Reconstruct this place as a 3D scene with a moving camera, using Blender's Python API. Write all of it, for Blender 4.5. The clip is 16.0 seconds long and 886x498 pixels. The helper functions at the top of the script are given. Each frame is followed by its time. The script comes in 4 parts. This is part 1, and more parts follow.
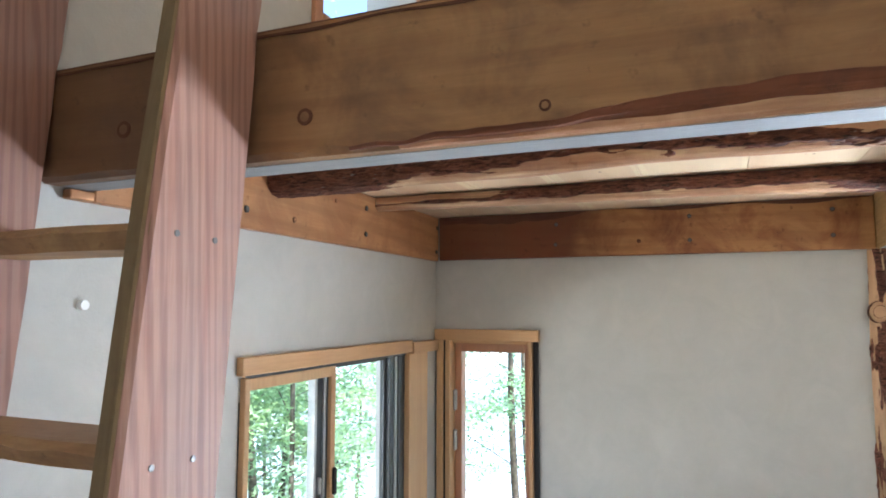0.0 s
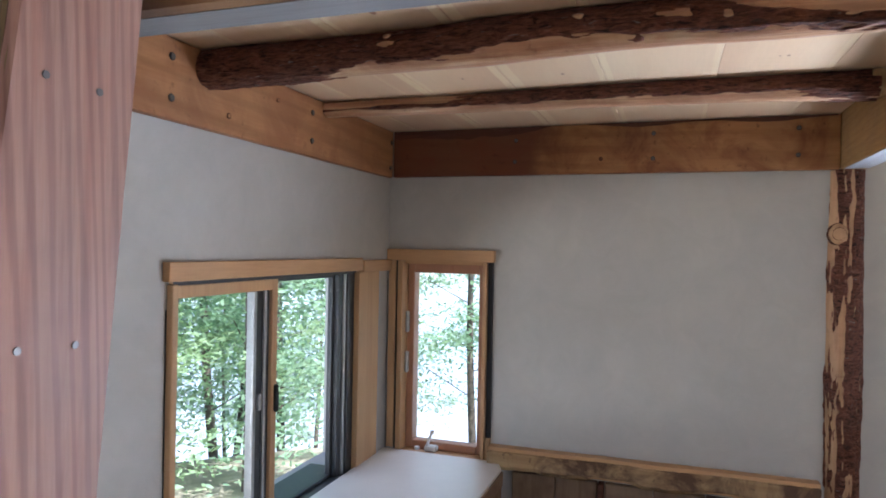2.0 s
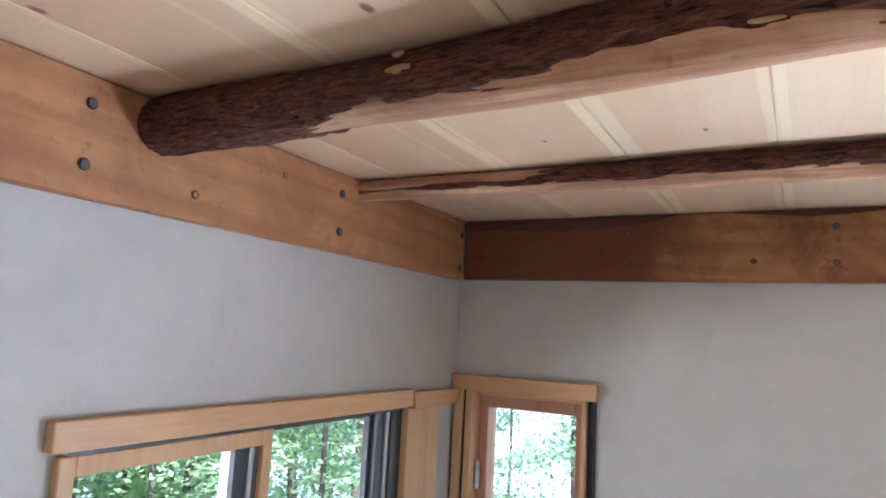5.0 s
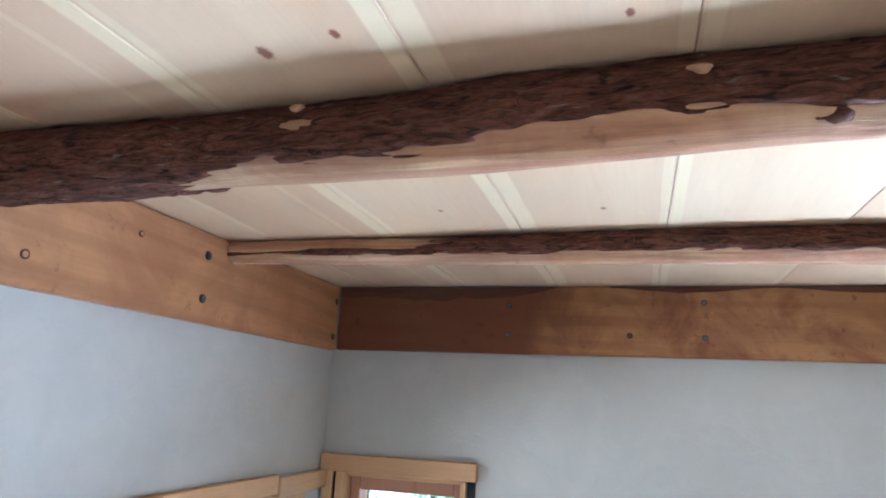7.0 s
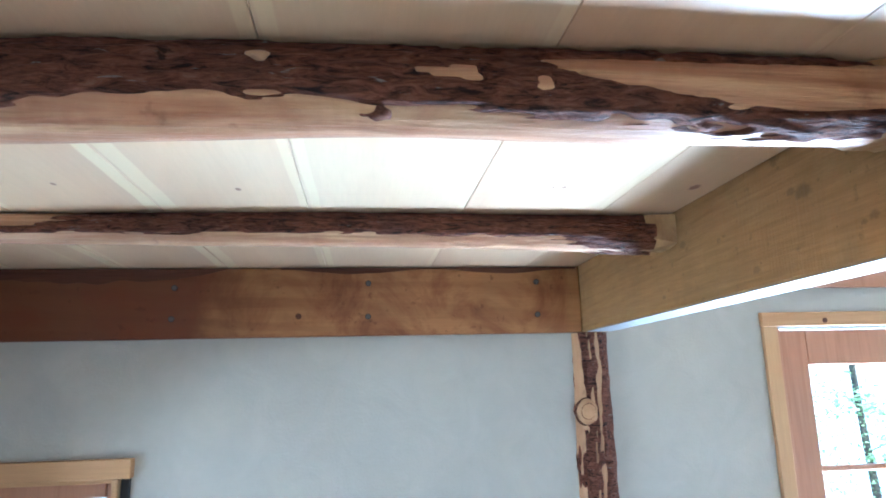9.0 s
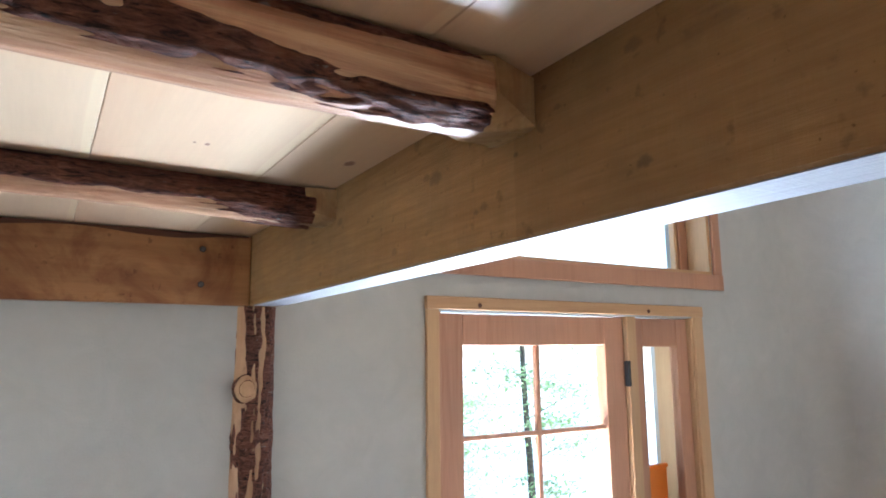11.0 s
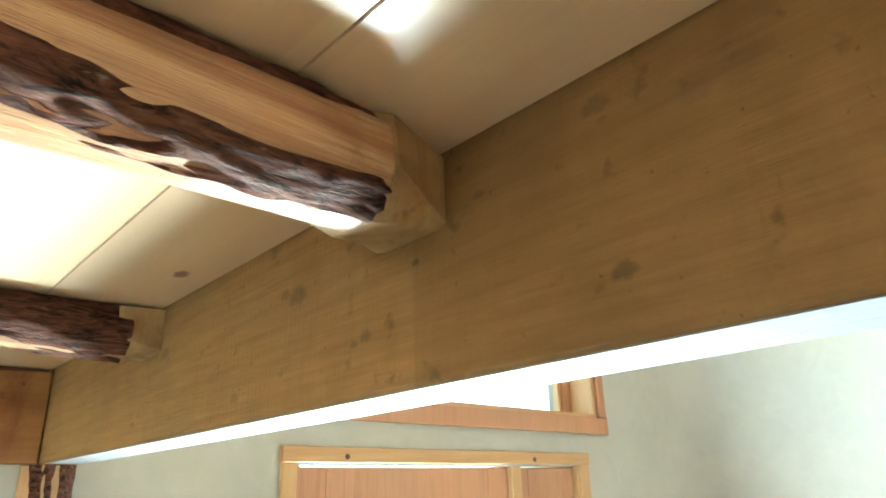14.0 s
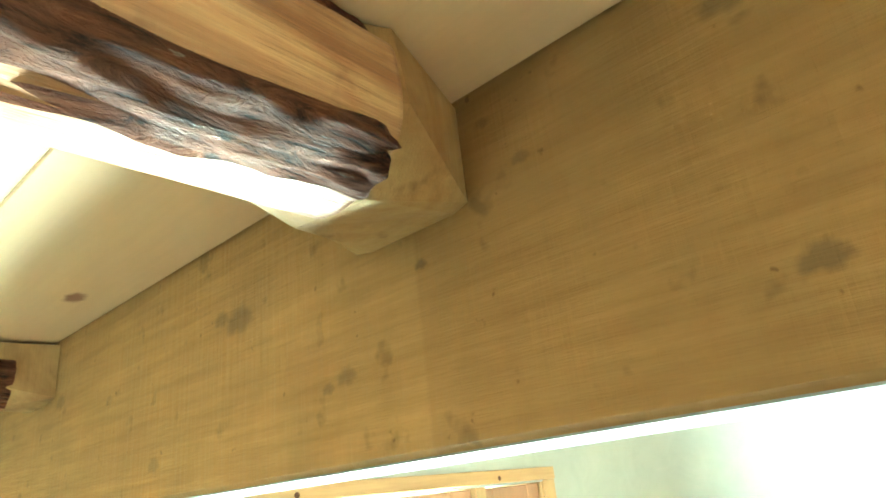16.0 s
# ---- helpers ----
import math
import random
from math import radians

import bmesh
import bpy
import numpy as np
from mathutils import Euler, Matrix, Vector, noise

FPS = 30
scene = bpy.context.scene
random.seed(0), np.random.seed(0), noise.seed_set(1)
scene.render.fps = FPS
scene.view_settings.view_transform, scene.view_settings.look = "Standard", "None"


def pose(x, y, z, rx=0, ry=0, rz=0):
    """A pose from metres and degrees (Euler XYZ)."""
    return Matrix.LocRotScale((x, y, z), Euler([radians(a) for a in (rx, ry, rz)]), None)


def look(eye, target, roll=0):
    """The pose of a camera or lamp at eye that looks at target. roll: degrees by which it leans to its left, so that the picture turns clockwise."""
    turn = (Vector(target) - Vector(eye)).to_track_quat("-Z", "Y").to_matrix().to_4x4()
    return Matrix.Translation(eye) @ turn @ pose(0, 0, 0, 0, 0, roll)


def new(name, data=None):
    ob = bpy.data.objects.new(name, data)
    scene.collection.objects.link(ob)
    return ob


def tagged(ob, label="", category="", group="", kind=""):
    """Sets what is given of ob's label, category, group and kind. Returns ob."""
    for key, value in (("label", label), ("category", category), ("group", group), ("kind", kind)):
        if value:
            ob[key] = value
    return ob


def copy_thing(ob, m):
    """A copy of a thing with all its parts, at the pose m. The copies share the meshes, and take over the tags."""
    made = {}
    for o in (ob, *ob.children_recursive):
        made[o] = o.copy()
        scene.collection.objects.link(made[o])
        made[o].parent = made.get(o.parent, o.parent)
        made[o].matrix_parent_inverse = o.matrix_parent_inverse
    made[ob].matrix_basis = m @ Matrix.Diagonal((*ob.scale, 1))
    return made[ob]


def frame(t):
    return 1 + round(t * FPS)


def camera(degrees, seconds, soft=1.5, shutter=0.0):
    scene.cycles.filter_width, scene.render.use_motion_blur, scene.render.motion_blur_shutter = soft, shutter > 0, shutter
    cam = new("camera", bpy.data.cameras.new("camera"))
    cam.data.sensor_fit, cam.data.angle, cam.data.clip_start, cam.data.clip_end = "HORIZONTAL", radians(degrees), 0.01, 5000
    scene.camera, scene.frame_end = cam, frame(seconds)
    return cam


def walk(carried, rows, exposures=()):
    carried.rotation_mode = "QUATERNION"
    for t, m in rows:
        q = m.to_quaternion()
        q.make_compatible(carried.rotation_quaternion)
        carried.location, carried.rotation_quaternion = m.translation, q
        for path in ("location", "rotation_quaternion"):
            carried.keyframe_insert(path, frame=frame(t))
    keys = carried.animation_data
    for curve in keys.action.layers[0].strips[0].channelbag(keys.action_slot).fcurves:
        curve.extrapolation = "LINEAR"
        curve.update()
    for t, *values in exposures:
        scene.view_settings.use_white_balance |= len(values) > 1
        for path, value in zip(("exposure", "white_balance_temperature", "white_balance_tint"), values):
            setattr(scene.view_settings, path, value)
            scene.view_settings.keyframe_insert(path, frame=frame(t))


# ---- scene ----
cam = camera(67.9, 16.0, soft=1.8)
PATH = [
    (0, (1.111, -2.666, 1.843), (0.356, -0.822, 2.021), 0.1),
    (0.5, (1.103, -2.614, 1.75), (0.354, -0.764, 1.885), -1.3),
    (1, (1.093, -2.576, 1.726), (0.387, -0.706, 1.791), -0.8),
    (1.5, (1.097, -2.572, 1.74), (0.43, -0.686, 1.762), -0.2),
    (2, (1.103, -2.534, 1.762), (0.45, -0.644, 1.756), 1.1),
    (2.5, (1.116, -2.448, 1.784), (0.416, -0.575, 1.761), 1.2),
    (3, (1.122, -2.37, 1.796), (0.234, -0.578, 1.777), 0.1),
    (3.5, (1.061, -2.238, 1.808), (0.066, -0.503, 1.815), -0.4),
    (3.7, (1.047, -2.176, 1.809), (-0.009, -0.478, 1.845), -1.6),
    (5.8, (0.872, -1.838, 1.907), (0.009, -0.075, 2.291), 4.4),
    (6, (0.853, -1.841, 1.91), (0.008, -0.074, 2.313), 3.8),
    (6.5, (0.841, -1.836, 1.912), (0.121, -0.024, 2.359), 3.4),
    (7, (0.864, -1.824, 1.911), (0.307, 0.042, 2.363), 2.7),
    (7.5, (0.895, -1.821, 1.912), (0.504, 0.085, 2.371), 2.3),
    (8, (0.94, -1.814, 1.913), (0.767, 0.127, 2.365), 0.9),
    (8.5, (0.986, -1.813, 1.913), (1.025, 0.14, 2.342), -0.3),
    (9, (1.02, -1.814, 1.914), (1.264, 0.13, 2.318), -1.5),
    (9.5, (1.043, -1.823, 1.915), (1.455, 0.097, 2.294), -2.4),
    (10, (1.081, -1.826, 1.915), (1.678, 0.051, 2.264), -2.3),
    (10.2, (1.104, -1.819, 1.914), (1.796, 0.028, 2.247), -1.9),
    (12.3, (1.202, -1.761, 1.933), (2.47, -0.26, 2.308), -0.2),
    (12.5, (1.206, -1.761, 1.936), (2.465, -0.258, 2.333), -0.1),
    (13, (1.21, -1.763, 1.947), (2.443, -0.254, 2.401), -0.3),
    (13.5, (1.245, -1.677, 1.953), (2.519, -0.248, 2.534), -0.4),
    (14, (1.3, -1.573, 1.971), (2.582, -0.205, 2.667), -1.8),
    (14.5, (1.326, -1.51, 1.996), (2.656, -0.224, 2.756), -3.9),
    (15, (1.36, -1.465, 2.003), (2.721, -0.258, 2.834), -4.0),
    (15.5, (1.377, -1.424, 2.028), (2.837, -0.247, 2.724), -7.5),
    (16, (1.383, -1.414, 2.029), (2.802, -0.195, 2.736), -6.3),
]
EXPOSURES = [
    (0.0, 1.95, 5700, 10), (1.0, 1.5, 5450, 8), (1.5, 1.35, 5600, 13), (3.0, 1.12, 5650, 22), (4.0, 1.4, 5500, 18), (6.0, 2.08, 5400, 20), (7.5, 2.2, 4650, 5), (8.5, 2.3, 4550, 3),
    (10.0, 2.08, 4950, 8), (12.5, 1.12, 5850, 16), (13.3, 1.85, 5900, 10), (14.0, 2.5, 6000, -10), (15.0, 3.1, 5950, -30), (16.0, 3.28, 5950, -33),
]
walk(cam, [(t, look(e, g, r)) for t, e, g, r in PATH], EXPOSURES)

# ---- sky, sun and daylight in the openings ----
world = bpy.data.worlds.new("sky")
scene.world = world
world.use_nodes = True
wn = world.node_tree.nodes
sky = wn.new("ShaderNodeTexSky")
sky.sky_type, sky.sun_disc = "NISHITA", False
sky.sun_elevation, sky.sun_rotation = radians(61), radians(112)
world.node_tree.links.new(sky.outputs[0], wn["Background"].inputs[0])
wn["Background"].inputs[1].default_value = 0.15
sun_data = bpy.data.lights.new("sun", "SUN")
sun_data.energy, sun_data.angle, sun_data.color = 5.0, radians(0.5), (1, 0.95, 0.86)
sun = new("sun", sun_data)
sun.matrix_world = look((0, 0, 30), (-0.5, 0.2, 29.0))


def daylight(name, eye, target, w, h, watts, color=(0.86, 0.94, 1.0), spread=180):
    data = bpy.data.lights.new(name, "AREA")
    data.shape, data.size, data.size_y, data.energy, data.color = "RECTANGLE", w, h, watts, color
    data.spread = radians(spread)
    ob = new(name, data)
    ob.matrix_world = look(eye, target)
    return ob


daylight("door_daylight", (2.69, 0.15, 0.96), (2.5, -1.6, 2.6), 0.64, 0.66, 43, spread=138)
daylight("transom_daylight", (2.77, 0.2, 2.67), (2.77, -2, 2.67), 1.5, 0.86, 2.2)
daylight("slider_daylight", (-0.75, -0.7, 2.15), (0.5, -0.45, 1.0), 1.1, 0.7, 1.6)
daylight("slider_ground_light", (-0.6, -0.7, 0.2), (0.25, -0.3, 1.9), 1.1, 0.5, 4, (0.95, 1.0, 0.88))
daylight("sunlit_ground_light", (-2.6, -2.2, 0.6), (0.6, 0.0, 1.6), 1.9, 0.7, 18, (1.0, 1.0, 0.9))
daylight("casement_daylight", (0.23, 0.75, 2.15), (0.3, -0.5, 1.0), 0.5, 0.6, 2.5)
daylight("south_daylight", (3.3, -5.1, 1.7), (3.4, 0, 1.5), 1.6, 1.5, 0.6, spread=75)
daylight("east_daylight", (4.4, -2.6, 1.3), (1.5, -2.2, 1.6), 1.5, 1.4, 0.4)


# ---- materials ----
def nodes_of(name, rough=0.6, metal=0.0, spec=0.5):
    m = bpy.data.materials.new(name)
    m.use_nodes = True
    t = m.node_tree
    b = t.nodes["Principled BSDF"]
    b.inputs["Roughness"].default_value, b.inputs["Metallic"].default_value = rough, metal
    b.inputs["Specular IOR Level"].default_value = spec
    return m, t, b


def add(t, kind, **values):
    n = t.nodes.new("ShaderNode" + kind)
    for k, v in values.items():
        n.inputs[k.replace("_", " ")].default_value = v
    return n


def ramp(t, src, stops):
    n = t.nodes.new("ShaderNodeValToRGB")
    while len(n.color_ramp.elements) < len(stops):
        n.color_ramp.elements.new(0.5)
    for e, (p, c) in zip(n.color_ramp.elements, stops):
        e.position, e.color = p, (*c, 1)
    t.links.new(src, n.inputs[0])
    return n.outputs[0]


def mixed(t, fac, a, b, mode="MIX"):
    n = t.nodes.new("ShaderNodeMix")
    n.data_type, n.blend_type = "RGBA", mode
    for sock, v in ((n.inputs[0], fac), (n.inputs[6], a), (n.inputs[7], b)):
        if isinstance(v, (int, float)):
            sock.default_value = v
        elif isinstance(v, tuple):
            sock.default_value = (*v, 1)
        else:
            t.links.new(v, sock)
    return n.outputs[2]


def place_of(t, scale, island=False, shift=7.0):
    """Object coordinates, moved at random from piece to piece."""
    tc = t.nodes.new("ShaderNodeTexCoord")
    if island:
        rnd = t.nodes.new("ShaderNodeNewGeometry").outputs["Random Per Island"]
    else:
        rnd = t.nodes.new("ShaderNodeObjectInfo").outputs["Random"]
    mul = t.nodes.new("ShaderNodeMath")
    mul.operation = "MULTIPLY"
    mul.inputs[1].default_value = shift
    t.links.new(rnd, mul.inputs[0])
    off = t.nodes.new("ShaderNodeVectorMath")
    t.links.new(tc.outputs["Object"], off.inputs[0])
    t.links.new(mul.outputs[0], off.inputs[1])
    mp = add(t, "Mapping", Scale=scale)
    t.links.new(off.outputs[0], mp.inputs[0])
    return mp.outputs[0], off.outputs[0], rnd


def bumped(t, b, height, strength, distance):
    n = add(t, "Bump", Strength=strength, Distance=distance)
    t.links.new(height, n.inputs["Height"])
    t.links.new(n.outputs[0], b.inputs["Normal"])


def noise_of(t, vec, scale, detail=6.0, rough=0.6, distort=0.0):
    n = add(t, "TexNoise", Scale=scale, Detail=detail, Roughness=rough, Distortion=distort)
    t.links.new(vec, n.inputs["Vector"])
    return n.outputs[0]


def wood(name, light, dark, axis="X", rough=0.55, spec=0.4, stain=None, stain_amount=0.5, rings=9.0,
         island=False, bump=0.25, sawn=0.0, spread=0.0, grain=0.28, swirl=1.6, cloud=1.0, spots=(), calm=False, sapwood=(), speck=0.0, red=0.0, heart_or_shade=None, figure=None):
    """Sawn wood: long grain along an axis, growth bands, knots and stains."""
    m, t, b = nodes_of(name, rough, 0, spec)
    long = {"X": (0.06, 1, 1), "Y": (1, 0.06, 1), "Z": (1, 1, 0.06)}[axis]
    vec, raw, rnd = place_of(t, long, island)
    bands = noise_of(t, vec, rings, 3, 0.55, swirl)
    fine = noise_of(t, vec, 150, 4, 0.7)
    col = ramp(t, bands, [(0.25, dark), (0.7, light)]) if calm else ramp(t, bands, [(0.3, dark), (0.46, light), (0.6, tuple(0.86 * a + 0.14 * c for a, c in zip(light, dark))), (0.78, tuple(0.5 * a + 0.5 * c for a, c in zip(light, dark)))])
    col = mixed(t, grain, col, ramp(t, fine, [(0.3, tuple(0.5 * c for c in dark)), (0.65, light)]))
    broad = noise_of(t, raw, 2.3, 3)
    if not calm:
        col = mixed(t, 0.35, col, ramp(t, broad, [(0.3, tuple(0.75 * c for c in dark)), (0.7, light)]))
    if red:
        vein = noise_of(t, vec, 26.0, 5, 0.65, 0.8)
        col = mixed(t, ramp(t, vein, [(0.44, (0, 0, 0)), (0.6, (red,) * 3)]), col, (0.40, 0.15, 0.085))
        line = noise_of(t, vec, 70.0, 3, 0.6, 0.4)
        col = mixed(t, ramp(t, line, [(0.55, (0, 0, 0)), (0.64, (red * 0.8,) * 3)]), col, (0.30, 0.14, 0.08))
    if figure:
        wave = add(t, "TexWave", Scale=figure[0], Distortion=figure[1], Detail=3.0, Detail_Scale=figure[2], Detail_Roughness=0.5)
        wave.bands_direction = "DIAGONAL"
        t.links.new(vec, wave.inputs["Vector"])
        col = mixed(t, ramp(t, wave.outputs[1], [(0.45, (0, 0, 0)), (0.9, (figure[3],) * 3)]), col, tuple(0.62 * c for c in dark))
    # Darker tone over one end; on the front beam this paints shade.
    if heart_or_shade:
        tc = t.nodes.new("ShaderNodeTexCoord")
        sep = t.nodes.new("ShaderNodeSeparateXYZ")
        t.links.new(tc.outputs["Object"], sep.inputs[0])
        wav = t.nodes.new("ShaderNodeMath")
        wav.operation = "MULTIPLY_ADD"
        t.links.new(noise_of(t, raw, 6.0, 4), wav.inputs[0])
        wav.inputs[1].default_value = heart_or_shade[5]
        t.links.new(sep.outputs[heart_or_shade[4]], wav.inputs[2])
        mr = add(t, "MapRange", From_Min=heart_or_shade[0] + heart_or_shade[5] / 2, From_Max=heart_or_shade[1] + heart_or_shade[5] / 2, To_Min=heart_or_shade[2], To_Max=0.0)
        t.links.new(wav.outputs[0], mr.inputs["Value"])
        col = mixed(t, mr.outputs[0], col, heart_or_shade[3])
    for x0, x1, amount in sapwood:
        tb = t.nodes.new("ShaderNodeTexCoord")
        sx = t.nodes.new("ShaderNodeSeparateXYZ")
        t.links.new(tb.outputs["Object"], sx.inputs[0])
        sway = t.nodes.new("ShaderNodeMath")
        sway.operation = "MULTIPLY_ADD"
        stretch = add(t, "Mapping", Scale=(0.4, 1, 1))
        t.links.new(tb.outputs["Object"], stretch.inputs[0])
        t.links.new(noise_of(t, stretch.outputs[0], 3.5, 2), sway.inputs[0])
        sway.inputs[1].default_value = 0.012
        t.links.new(sx.outputs[0], sway.inputs[2])
        w = (x1 - x0) / 2
        mr = add(t, "MapRange", From_Min=x0 + 0.006, From_Max=x0 + 0.006 + 0.25 * w, To_Min=0.0, To_Max=amount)
        t.links.new(sway.outputs[0], mr.inputs["Value"])
        mr2 = add(t, "MapRange", From_Min=x1 + 0.006 - 0.2 * w, From_Max=x1 + 0.006, To_Min=1.0, To_Max=0.0)
        t.links.new(sway.outputs[0], mr2.inputs["Value"])
        both = t.nodes.new("ShaderNodeMath")
        both.operation = "MULTIPLY"
        t.links.new(mr.outputs[0], both.inputs[0])
        t.links.new(mr2.outputs[0], both.inputs[1])
        col = mixed(t, both.outputs[0], col, (0.86, 0.74, 0.50))
    if spread:
        tone = ramp(t, rnd, [(0, tuple(1 - spread * k for k in (0.5, 0.8, 1.0))), (1, (1, 1, 1))])
        col = mixed(t, 1.0, col, tone, "MULTIPLY")
    if stain:
        s = noise_of(t, raw, 5.0, 5, 0.65, 0.6)
        col = mixed(t, ramp(t, s, [(0.46, (0, 0, 0)), (0.63, (stain_amount * cloud,) * 3)]), col, stain)
        s2 = noise_of(t, raw, 34.0, 3, 0.6)
        col = mixed(t, ramp(t, s2, [(0.63, (0, 0, 0)), (0.72, (stain_amount * 0.7,) * 3)]), col, tuple(0.5 * c for c in stain))
    if speck:
        dots = noise_of(t, raw, 120.0, 2, 0.5)
        col = mixed(t, ramp(t, dots, [(0.72, (0, 0, 0)), (0.78, (speck,) * 3)]), col, tuple(0.25 * c for c in dark))
        haze = noise_of(t, raw, 14.0, 4, 0.65, 0.4)
        col = mixed(t, ramp(t, haze, [(0.4, (0.3 * speck,) * 3), (0.62, (0, 0, 0))]), col, tuple(0.6 * c for c in dark))
    for px, py, pz, pr, tone, weight in spots:
        flat = add(t, "Mapping", Location=(-px, -py, -pz), Scale=(1, 1, 1))
        t.links.new(t.nodes.new("ShaderNodeTexCoord").outputs["Object"], flat.inputs[0])
        squash = add(t, "Mapping", Scale={"X": (0.6, 1, 1), "Y": (1, 0.6, 1), "Z": (1, 1, 0.6)}[axis])
        t.links.new(flat.outputs[0], squash.inputs[0])
        far = t.nodes.new("ShaderNodeVectorMath")
        far.operation = "LENGTH"
        t.links.new(squash.outputs[0], far.inputs[0])
        rag = t.nodes.new("ShaderNodeMath")
        rag.operation = "MULTIPLY_ADD"
        t.links.new(noise_of(t, flat.outputs[0], 1.1 / pr, 4), rag.inputs[0])
        rag.inputs[1].default_value = pr * 1.1
        t.links.new(far.outputs["Value"], rag.inputs[2])
        mr = add(t, "MapRange", From_Min=pr * 1.1, From_Max=pr * 1.6, To_Min=0.9 * weight, To_Max=0.0)
        t.links.new(rag.outputs[0], mr.inputs["Value"])
        col = mixed(t, mr.outputs[0], col, tone)
    t.links.new(col, b.inputs["Base Color"])
    h = fine
    if sawn:
        cross = {"X": (60, 1, 4), "Y": (1, 60, 4), "Z": (1, 4, 60)}[axis]
        mp2 = add(t, "Mapping", Scale=cross)
        t.links.new(raw, mp2.inputs[0])
        h = mixed(t, sawn, fine, noise_of(t, mp2.outputs[0], 3.0, 3))
    bumped(t, b, h, bump, 0.003)
    if calm:
        return m
    rr = ramp(t, broad, [(0.3, (max(rough - 0.1, 0.05),) * 3), (0.7, (min(rough + 0.12, 1),) * 3)])
    t.links.new(rr, b.inputs["Roughness"])
    return m


def plaster(name, base, tint):
    m, t, b = nodes_of(name, 0.85, 0, 0.25)
    vec, raw, _ = place_of(t, (1, 1, 1), False, 0.0)
    big = noise_of(t, raw, 2.2, 5, 0.6, 0.5)
    mid = noise_of(t, raw, 9.0, 6, 0.65, 1.2)
    fine = noise_of(t, raw, 140.0, 3)
    col = ramp(t, big, [(0.3, tuple(0.9 * c for c in base)), (0.55, base), (0.75, tint)])
    col = mixed(t, 0.5, col, ramp(t, mid, [(0.35, tuple(0.86 * c for c in base)), (0.7, base)]))
    t.links.new(col, b.inputs["Base Color"])
    h = mixed(t, 0.25, mid, fine)
    bumped(t, b, h, 0.35, 0.006)
    return m


def bark_material():
    m, t, b = nodes_of("bark", 0.75, 0, 0.35)
    vec, raw, _ = place_of(t, (0.22, 1, 1), False)
    ridge = noise_of(t, vec, 130.0, 7, 0.7, 0.9)
    blotch = noise_of(t, raw, 11.0, 5, 0.6)
    col = ramp(t, ridge, [(0.36, (0.02, 0.009, 0.007)), (0.44, (0.15, 0.052, 0.032)), (0.56, (0.29, 0.108, 0.062)), (0.7, (0.38, 0.19, 0.125))])
    col = mixed(t, ramp(t, blotch, [(0.45, (0, 0, 0)), (0.7, (0.35,) * 3)]), col, (0.10, 0.05, 0.042))
    crack = noise_of(t, vec, 75.0, 5, 0.6, 1.4)
    col = mixed(t, ramp(t, crack, [(0.33, (0.85,) * 3), (0.41, (0, 0, 0))]), col, (0.015, 0.008, 0.007))
    pale = noise_of(t, vec, 105.0, 4, 0.6, 0.6)
    col = mixed(t, ramp(t, pale, [(0.655, (0, 0, 0)), (0.70, (0.7,) * 3)]), col, (0.40, 0.36, 0.31))
    t.links.new(col, b.inputs["Base Color"])
    bumped(t, b, ridge, 1.0, 0.03)
    return m


def plain(name, color, rough=0.5, metal=0.0, spec=0.5, vary=0.12, scale=30.0):
    m, t, b = nodes_of(name, rough, metal, spec)
    _, raw, _ = place_of(t, (1, 1, 1))
    n = noise_of(t, raw, scale, 4)
    t.links.new(ramp(t, n, [(0.3, tuple(c * (1 - vary) for c in color)), (0.7, tuple(min(1, c * (1 + vary)) for c in color))]), b.inputs["Base Color"])
    return m


def glass_material():
    m, t, b = nodes_of("window_glass", 0.0)
    b.inputs["Transmission Weight"].default_value, b.inputs["IOR"].default_value = 1.0, 1.02
    b.inputs["Base Color"].default_value = (0.97, 0.99, 0.98, 1)
    return m


def leaf_material(name, a, c):
    m, t, b = nodes_of(name, 0.5, 0, 0.3)
    rnd = t.nodes.new("ShaderNodeNewGeometry").outputs["Random Per Island"]
    col = ramp(t, rnd, [(0, a), (1, c)])
    t.links.new(col, b.inputs["Base Color"])
    tr = t.nodes.new("ShaderNodeBsdfTranslucent")
    t.links.new(mixed(t, 1.0, col, (0.95, 1.0, 0.78), "MULTIPLY"), tr.inputs[0])
    mx = t.nodes.new("ShaderNodeMixShader")
    mx.inputs[0].default_value = 0.6
    t.links.new(b.outputs[0], mx.inputs[1])
    t.links.new(tr.outputs[0], mx.inputs[2])
    t.links.new(mx.outputs[0], t.nodes["Material Output"].inputs[0])
    return m


PLASTER = plaster("lime_plaster", (0.48, 0.465, 0.43), (0.54, 0.52, 0.485))
KNOT, SMUDGE = (0.20, 0.045, 0.018), (0.07, 0.055, 0.035)
PINE_KNOTS = [(x, y, 2.24, r * 0.95, KNOT, 1.0) for x, y, r in ((0.516, -1.307, 0.009), (0.60, -1.325, 0.006), (0.536, -0.752, 0.005), (0.816, -0.733, 0.006), (0.252, -0.952, 0.005), (1.364, -0.763, 0.005), (1.345, -0.764, 0.003), (1.596, -0.772, 0.011), (0.98, -0.3, 0.006), (0.4, -0.4, 0.006), (0.13, -1.46, 0.009), (1.42, -0.26, 0.006), (0.865, -1.305, 0.005))]
SAPWOOD = [(0.362, 0.388, 0.75), (0.392, 0.405, 0.5), (0.632, 0.656, 0.8), (0.659, 0.690, 0.65), (0.905, 0.921, 0.6), (0.926, 0.944, 0.7), (0.30, 0.312, 0.3), (1.196, 1.211, 0.4), (1.47, 1.487, 0.45), (0.10, 0.117, 0.6)]
